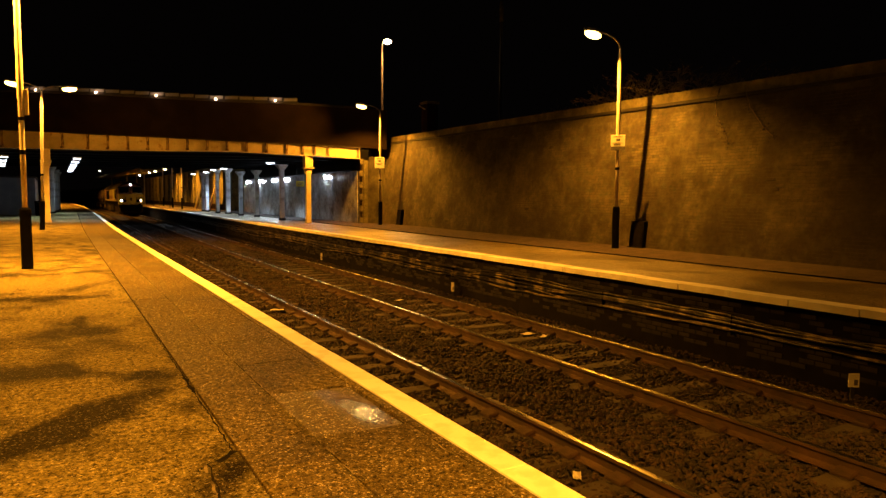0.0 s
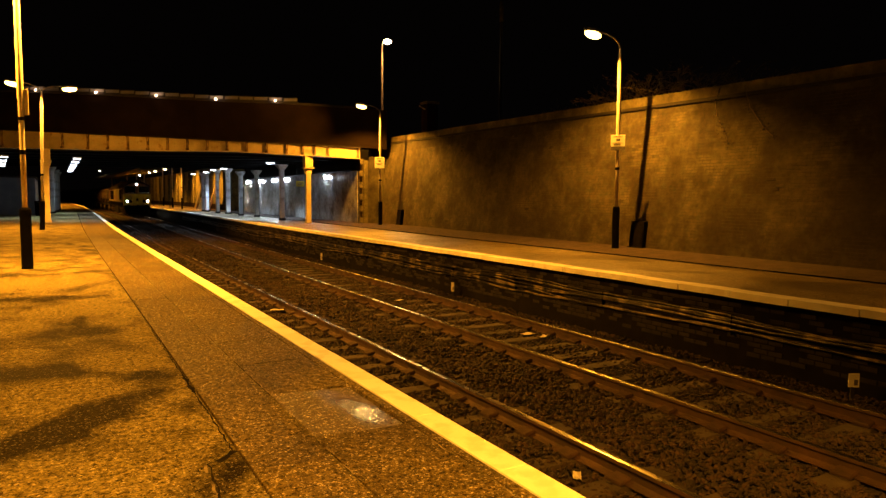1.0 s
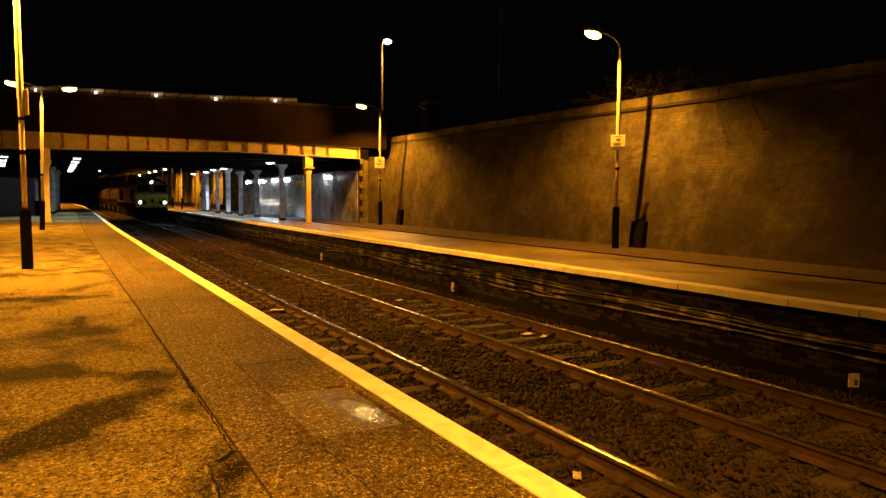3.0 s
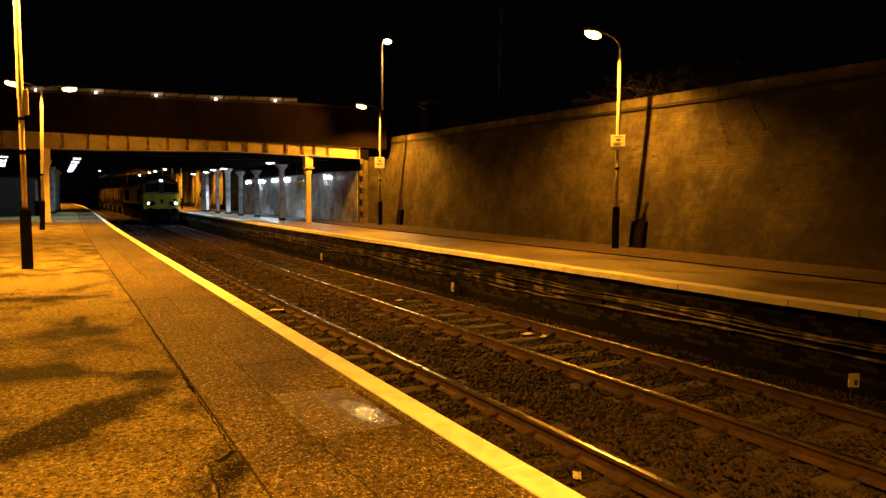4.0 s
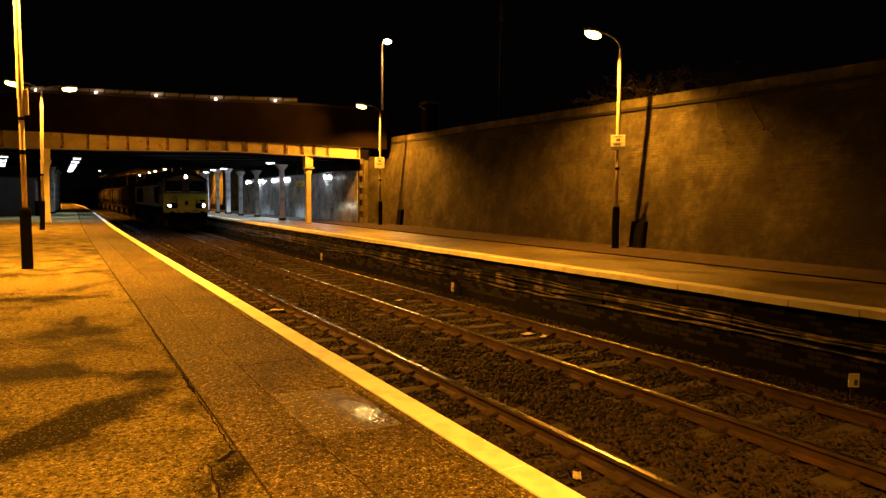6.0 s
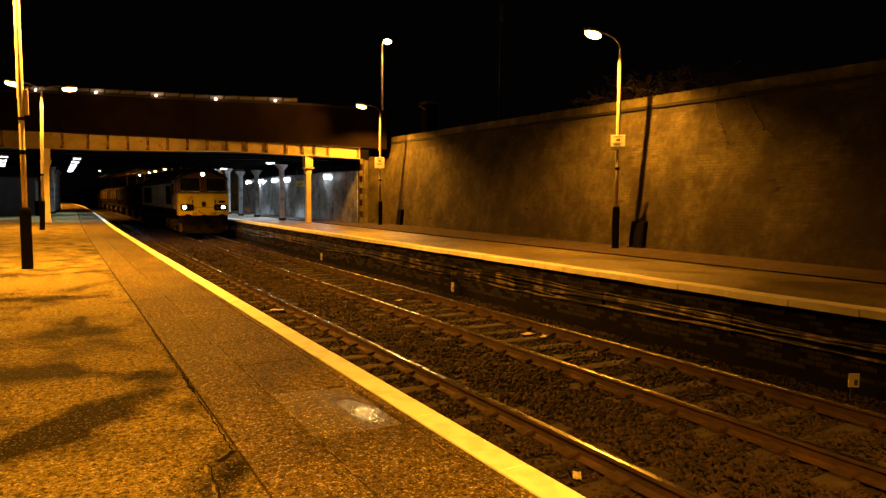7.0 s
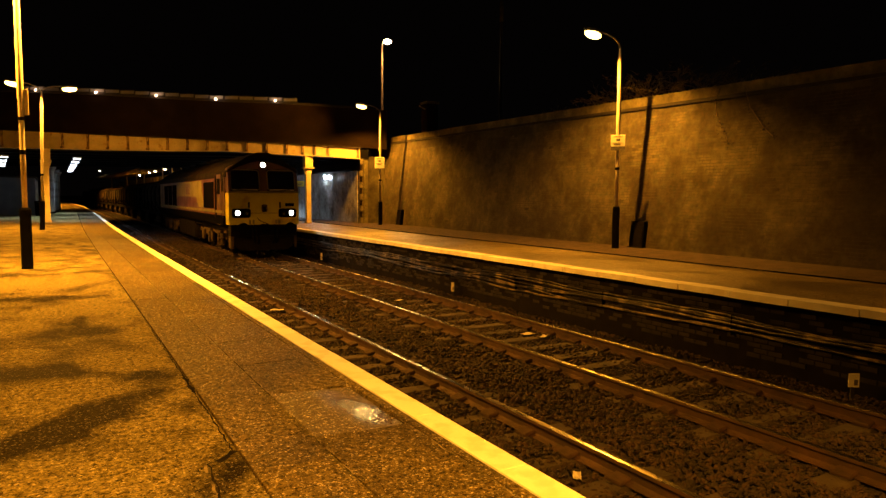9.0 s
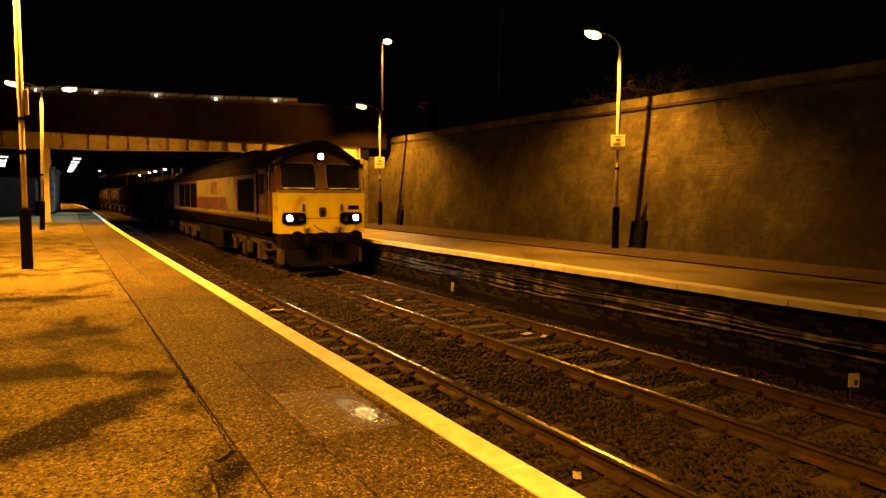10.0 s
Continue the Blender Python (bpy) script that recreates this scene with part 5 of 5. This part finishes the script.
# ---- pieces: coping stones, slabs, sleepers, bricks, ballast ----
def row_of(name, parent, material, x0, x1, z0, z1, ya, yb, step, gap, bevel, jit=0.002):
    me = mesh_of(name, box(x0, x1, gap / 2, step - gap / 2, z0, z1, bevel), material)
    y = ya
    while y < yb:
        ob = new(name, me)
        ob.parent = parent
        ob.matrix_basis = pose(bend(y + step / 2) + random.uniform(-jit, jit), y, random.uniform(-jit, jit), 0, 0, math.degrees(-math.atan2(bend(y + step) - bend(y), step)))
        y += step
    return y


def low_box(x0, x1, y0, y1, z0, z1, c):
    """A box with its upper edges chamfered by c: 10 faces."""
    bm = bmesh.new()
    a = [bm.verts.new((x, y, z0)) for x, y in ((x0, y0), (x1, y0), (x1, y1), (x0, y1))]
    b = [bm.verts.new((x, y, z1 - c)) for x, y in ((x0, y0), (x1, y0), (x1, y1), (x0, y1))]
    d = [bm.verts.new((x, y, z1)) for x, y in ((x0 + c, y0 + c), (x1 - c, y0 + c), (x1 - c, y1 - c), (x0 + c, y1 - c))]
    for p, q in ((a, b), (b, d)):
        for i in range(4):
            bm.faces.new((p[i], p[(i + 1) % 4], q[(i + 1) % 4], q[i]))
    bm.faces.new(d)
    bm.faces.new(a[::-1])
    return bm


row_of("edging_strip", PLAT_1, M_SLAB, 1.764, 1.822, -0.06, 0.0, -12.225, 92, 0.925, 0.006, 0.004)
row_of("coping_stone", PLAT_1, M_COPING, 1.828, EDGE, -0.085, 0.004, -12.15, 92, 0.925, 0.006, 0.006)
row_of("paving_slab", PLAT_1, M_SLAB, 1.198, 1.752, -0.06, 0.001, -12.225, 92, 0.925, 0.007, 0.004)
# one sunken slab tips towards the line and holds a film of water
for ob in PLAT_1.children:
    if ob.name.startswith("paving_slab") and 3.45 < ob.matrix_basis.translation.y < 3.6:
        ob.data = mesh_of("paving_slab", box(1.198, 1.752, 0.0035, 0.9215, -0.06, 0.001, 0.004), M_WETSLAB)
        ob.matrix_basis = pose(0, 3.5, 0.0715, 0, 2.8, 0)
row_of("paving_strip", PLAT_1, M_SLAB, 0.785, 1.19, -0.06, 0.0, -12.3, 92, 3.1, 0.006, 0.004)
row_of("coping_stone", PLAT_2, M_COPING_FAR, FAR_EDGE, FAR_EDGE + 0.3, -0.095, 0.006, -10.25, 92, 0.925, 0.014, 0.01, 0.005)
far_ys = [92] + [y for y in YS if y > 92]
part("coping_run", sweep([(1.762, 0.0), (EDGE, 0.0), (EDGE, -0.08)], far_ys, 0), M_COPING, PLAT_1)
part("paving_run", sweep([(0.78, 0.0), (1.756, 0.0)], far_ys, 0), M_SLAB, PLAT_1)
part("coping_run", sweep([(FAR_EDGE + 0.3, 0.0), (FAR_EDGE, 0.0), (FAR_EDGE, -0.08)], far_ys, 0), M_COPING_FAR, PLAT_2)


def crack(pts, w, seed, name="crack", fill=None, broken=0.0):
    """A dirt-filled break along the edge of the asphalt, or a pale highlight painted along a joint."""
    rnd = random.Random(seed)
    bm = bmesh.new()
    rows = []
    for (xa, ya), (xb, yb) in zip(pts, pts[1:]):
        n = max(2, int(math.hypot(xb - xa, yb - ya) / 0.05))
        for i in range(n):
            f = i / n
            x, y = xa + (xb - xa) * f + rnd.uniform(-0.008, 0.008), ya + (yb - ya) * f
            h = w * rnd.uniform(0.25, 1)
            nx, ny = (yb - ya), -(xb - xa)
            l = math.hypot(nx, ny)
            rows.append((bm.verts.new((x - nx / l * h, y - ny / l * h, 0.0035)), bm.verts.new((x + nx / l * h, y + ny / l * h, 0.0035))))
    for p, q in zip(rows, rows[1:]):
        if rnd.random() >= broken:
            bm.faces.new((p[0], p[1], q[1], q[0]))
    part(name, bm, fill or M_SOOT_SHADOW, PLAT_1)


crack([(0.76, 14.0), (0.8, 9.0), (0.775, 7.0), (0.77, 5.2), (0.76, 3.55), (0.7, 3.46), (0.61, 3.42), (0.6, 3.2), (0.57, 2.9)], 0.007, 3)
crack([(0.77, 5.25), (0.765, 4.7)], 0.02, 4)
crack([(0.76, 3.54), (0.70, 3.45), (0.61, 3.40)], 0.028, 6)
# broken pale lines: highlights on the slab edges, laid on as strips
crack([(1.21, 2.2), (1.195, 3.6), (1.205, 4.4), (1.2, 6.0), (1.2, 8.0), (1.2, 16)], 0.006, 21, "joint_sand", M_JOINT_LIGHT, 0.25)
crack([(1.742, 2.0), (1.748, 3.4), (1.735, 4.4), (1.74, 5.4), (1.75, 9.0)], 0.0055, 22, "joint_sand", M_JOINT_LIGHT, 0.3)
crack([(0.748, 3.56), (0.75, 5.2), (0.748, 5.9), (0.75, 7.0), (0.78, 9.0)], 0.006, 23, "joint_sand", M_JOINT_LIGHT, 0.45)
crack([(0.595, 3.42), (0.585, 3.2), (0.555, 2.9), (0.54, 2.6)], 0.008, 24, "joint_sand", M_JOINT_LIGHT, 0.2)
crack([(-2.5, 6.9), (-0.6, 7.15), (0.3, 7.0)], 0.006, 8)


def sleepers():
    for t, x in zip(TRACKS, (TRACK_1, TRACK_2)):
        me = mesh_of("sleeper", low_box(-1.25, 1.25, -0.13, 0.13, -0.2, RAIL - 0.158 - RAIL + 0.0, 0.02), M_CONCRETE)
        clip = mesh_of("rail_clip", low_box(-0.13, 0.13, -0.09, 0.09, -0.158, -0.125, 0.012), M_RUST)
        y, k = 1.25 - 20 * 0.663 + (0.2 if x == TRACK_1 else 0), 0
        while y < 62:
            ob = new("sleeper", me)
            ob.parent = t
            ob.matrix_basis = pose(x + bend(y) + random.uniform(-0.02, 0.02), y + random.uniform(-0.02, 0.02), RAIL + random.uniform(-0.006, 0), 0, 0, random.uniform(-0.5, 0.5))
            if 0 < y < 30:
                for s in ((1,) if x == TRACK_1 else (-1, 1)):
                    for o in (-1, 1):
                        cl = new("rail_clip", clip)
                        cl.parent = t
                        cl.matrix_basis = pose(x + bend(y) + s * GAUGE + o * 0.1, y, RAIL + 0.012, 0, o * 12, 0) @ Matrix.Diagonal((0.5, 1, 1, 1))
            y += 0.663
            k += 1


sleepers()


def ballast():
    rng = np.random.default_rng(7)
    octa = np.array([[1, 0, 0], [-1, 0, 0], [0, 1, 0], [0, -1, 0], [0, 0, 1], [0, 0, -1]], float)
    tri = np.array([[0, 2, 4], [2, 1, 4], [1, 3, 4], [3, 0, 4], [2, 0, 5], [1, 2, 5], [3, 1, 5], [0, 3, 5]])
    parts = []
    for y0, y1, n, size in ((-12, 1.5, 9000, 0.05), (1.5, 6, 17000, 0.03), (6, 12, 17000, 0.033), (12, 22, 15000, 0.04), (22, 40, 9000, 0.055), (40, 70, 5000, 0.075)):
        x, y = rng.uniform(2.15, 8.55, n), rng.uniform(y0, y1, n)
        keep = np.ones(n, bool)
        for tx, oy in ((TRACK_1, 0.2), (TRACK_2, 0.0)):
            ph = np.abs(((y - 1.25 - oy) / 0.663 + 0.5) % 1 - 0.5) * 0.663
            on = (np.abs(x - tx) < 1.15) & (ph < 0.12)
            keep &= ~(on & (rng.random(n) < 0.55))
            for s in (-1, 1):
                keep &= np.abs(x - tx - s * GAUGE) > 0.085
        x, y = x[keep], y[keep]
        z = RAIL - 0.185 + 0.025 * np.sin(x * 3.1 + y * 1.7) * np.sin(y * 2.3 - x)
        z += np.where((x > 4.6) & (x < 5.5), 0.03, 0)
        z += np.where(x > 7.9, -0.03, 0)
        n = len(x)
        sc = size * rng.uniform(0.5, 1.35, (n, 1, 3)) * np.array([1, 1, 0.75])
        pts = octa[None] * sc * rng.uniform(0.7, 1.3, (n, 6, 1))
        a, b = rng.uniform(0, 6.28, n), rng.uniform(-0.9, 0.9, n)
        ca, sa, cb, sb = np.cos(a), np.sin(a), np.cos(b), np.sin(b)
        R = np.zeros((n, 3, 3))
        R[:, 0, 0], R[:, 0, 1], R[:, 1, 0], R[:, 1, 1] = ca, -sa, sa * cb, ca * cb
        R[:, 1, 2], R[:, 2, 0], R[:, 2, 1], R[:, 2, 2] = -sb, sa * sb, ca * sb, cb
        pts = np.einsum("nij,nkj->nki", R, pts)
        bx = np.array([bend(v) for v in np.linspace(y0, y1, 30)])
        pts[:, :, 0] += (x + np.interp(y, np.linspace(y0, y1, 30), bx))[:, None]
        pts[:, :, 1] += y[:, None]
        pts[:, :, 2] += (z + rng.uniform(0, 0.03, n))[:, None]
        parts.append(pts)
    P = np.concatenate(parts)
    n = len(P)
    F = (tri[None] + 6 * np.arange(n)[:, None, None]).reshape(-1, 3)
    me = bpy.data.meshes.new("ballast")
    me.from_pydata(P.reshape(-1, 3).tolist(), [], F.tolist())
    me.materials.append(M_GRAVEL)
    tagged(new("ballast", me), "brown oily stone ballast between the rails", "ballast", kind="stuff")


ballast()


def wall_bricks():
    """Bricks proud of the mortar; a weathered stretch is built of single pieces."""
    rnd = random.Random(11)
    up = Vector((0.12, 0, 1)).normalized()
    al = Vector((0.036, 1, 0)).normalized()
    out = al.cross(up).normalized()
    if out.x > 0:
        out = -out
    M = Matrix(((out.x, al.x, up.x, 12.94), (out.y, al.y, up.y, 0), (out.z, al.z, up.z, 0), (0, 0, 0, 1)))
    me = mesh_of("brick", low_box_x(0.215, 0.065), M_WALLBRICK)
    V, F = [], []
    for c in range(53):
        z = 0.01 + c * 0.075
        y = 3.0 + (0.1125 if c % 2 else 0)
        while y < 33.8:
            if z + 0.07 > string_z(y) * 1.007:
                break
            deep = rnd.gauss(0.0, 0.0016)
            if 7.5 < y < 9.4 and 0.8 < z < 2.1 and rnd.random() < 1.25 - 1.3 * abs(y - 8.45) / 0.95:
                if rnd.random() < 0.97:
                    ob = new("brick", me)
                    ob.parent = WALL
                    ob.matrix_basis = M @ pose(deep + rnd.uniform(-0.006, 0.004), y, z, 0, 0, rnd.uniform(-0.8, 0.8))
            else:
                b = len(V)
                d = -0.0035 + 0.7 * deep
                for x, yy, zz in ((-0.02, 0, 0), (-0.02, 0.219, 0), (-0.02, 0.219, 0.069), (-0.02, 0, 0.069), (d, 0.003, 0.003), (d, 0.216, 0.003), (d, 0.216, 0.066), (d, 0.003, 0.066)):
                    V.append(M @ Vector((x, y + yy, z + zz)))
                F += [(b + 4, b + 5, b + 6, b + 7), (b, b + 1, b + 5, b + 4), (b + 1, b + 2, b + 6, b + 5), (b + 2, b + 3, b + 7, b + 6), (b + 3, b, b + 4, b + 7)]
            y += 0.225
    mm = bpy.data.meshes.new("brickwork")
    mm.from_pydata([tuple(v) for v in V], [], F)
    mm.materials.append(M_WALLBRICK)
    ob = new("brickwork", mm)
    ob.parent = WALL
    ob["kind"] = "stuff"


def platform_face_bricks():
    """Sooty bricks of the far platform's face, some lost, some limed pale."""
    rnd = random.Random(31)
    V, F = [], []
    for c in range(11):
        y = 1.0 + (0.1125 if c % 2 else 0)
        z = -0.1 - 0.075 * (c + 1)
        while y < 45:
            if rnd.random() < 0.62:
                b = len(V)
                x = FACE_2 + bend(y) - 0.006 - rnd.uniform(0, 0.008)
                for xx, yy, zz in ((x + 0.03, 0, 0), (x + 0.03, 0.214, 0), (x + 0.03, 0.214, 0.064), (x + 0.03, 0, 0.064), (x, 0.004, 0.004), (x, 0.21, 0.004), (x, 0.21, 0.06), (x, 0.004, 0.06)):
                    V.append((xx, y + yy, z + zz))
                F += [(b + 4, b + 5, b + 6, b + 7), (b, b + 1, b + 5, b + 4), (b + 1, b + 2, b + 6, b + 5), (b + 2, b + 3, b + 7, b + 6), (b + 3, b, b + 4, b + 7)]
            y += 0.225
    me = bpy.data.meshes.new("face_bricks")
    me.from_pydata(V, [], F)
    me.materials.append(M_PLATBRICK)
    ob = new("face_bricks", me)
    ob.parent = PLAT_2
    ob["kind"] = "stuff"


platform_face_bricks()


def low_box_x(w, h):
    bm = bmesh.new()
    a = [bm.verts.new((-0.03, y, z)) for y, z in ((0, 0), (w, 0), (w, h), (0, h))]
    b = [bm.verts.new((-0.005, y, z)) for y, z in ((0, 0), (w, 0), (w, h), (0, h))]
    d = [bm.verts.new((0.0, y, z)) for y, z in ((0.005, 0.005), (w - 0.005, 0.005), (w - 0.005, h - 0.005), (0.005, h - 0.005))]
    for p, q in ((a, b), (b, d)):
        for i in range(4):
            bm.faces.new((p[i], p[(i + 1) % 4], q[(i + 1) % 4], q[i]))
    bm.faces.new(d)
    bmesh.ops.recalc_face_normals(bm, faces=bm.faces)
    return bm


wall_bricks()


motions()
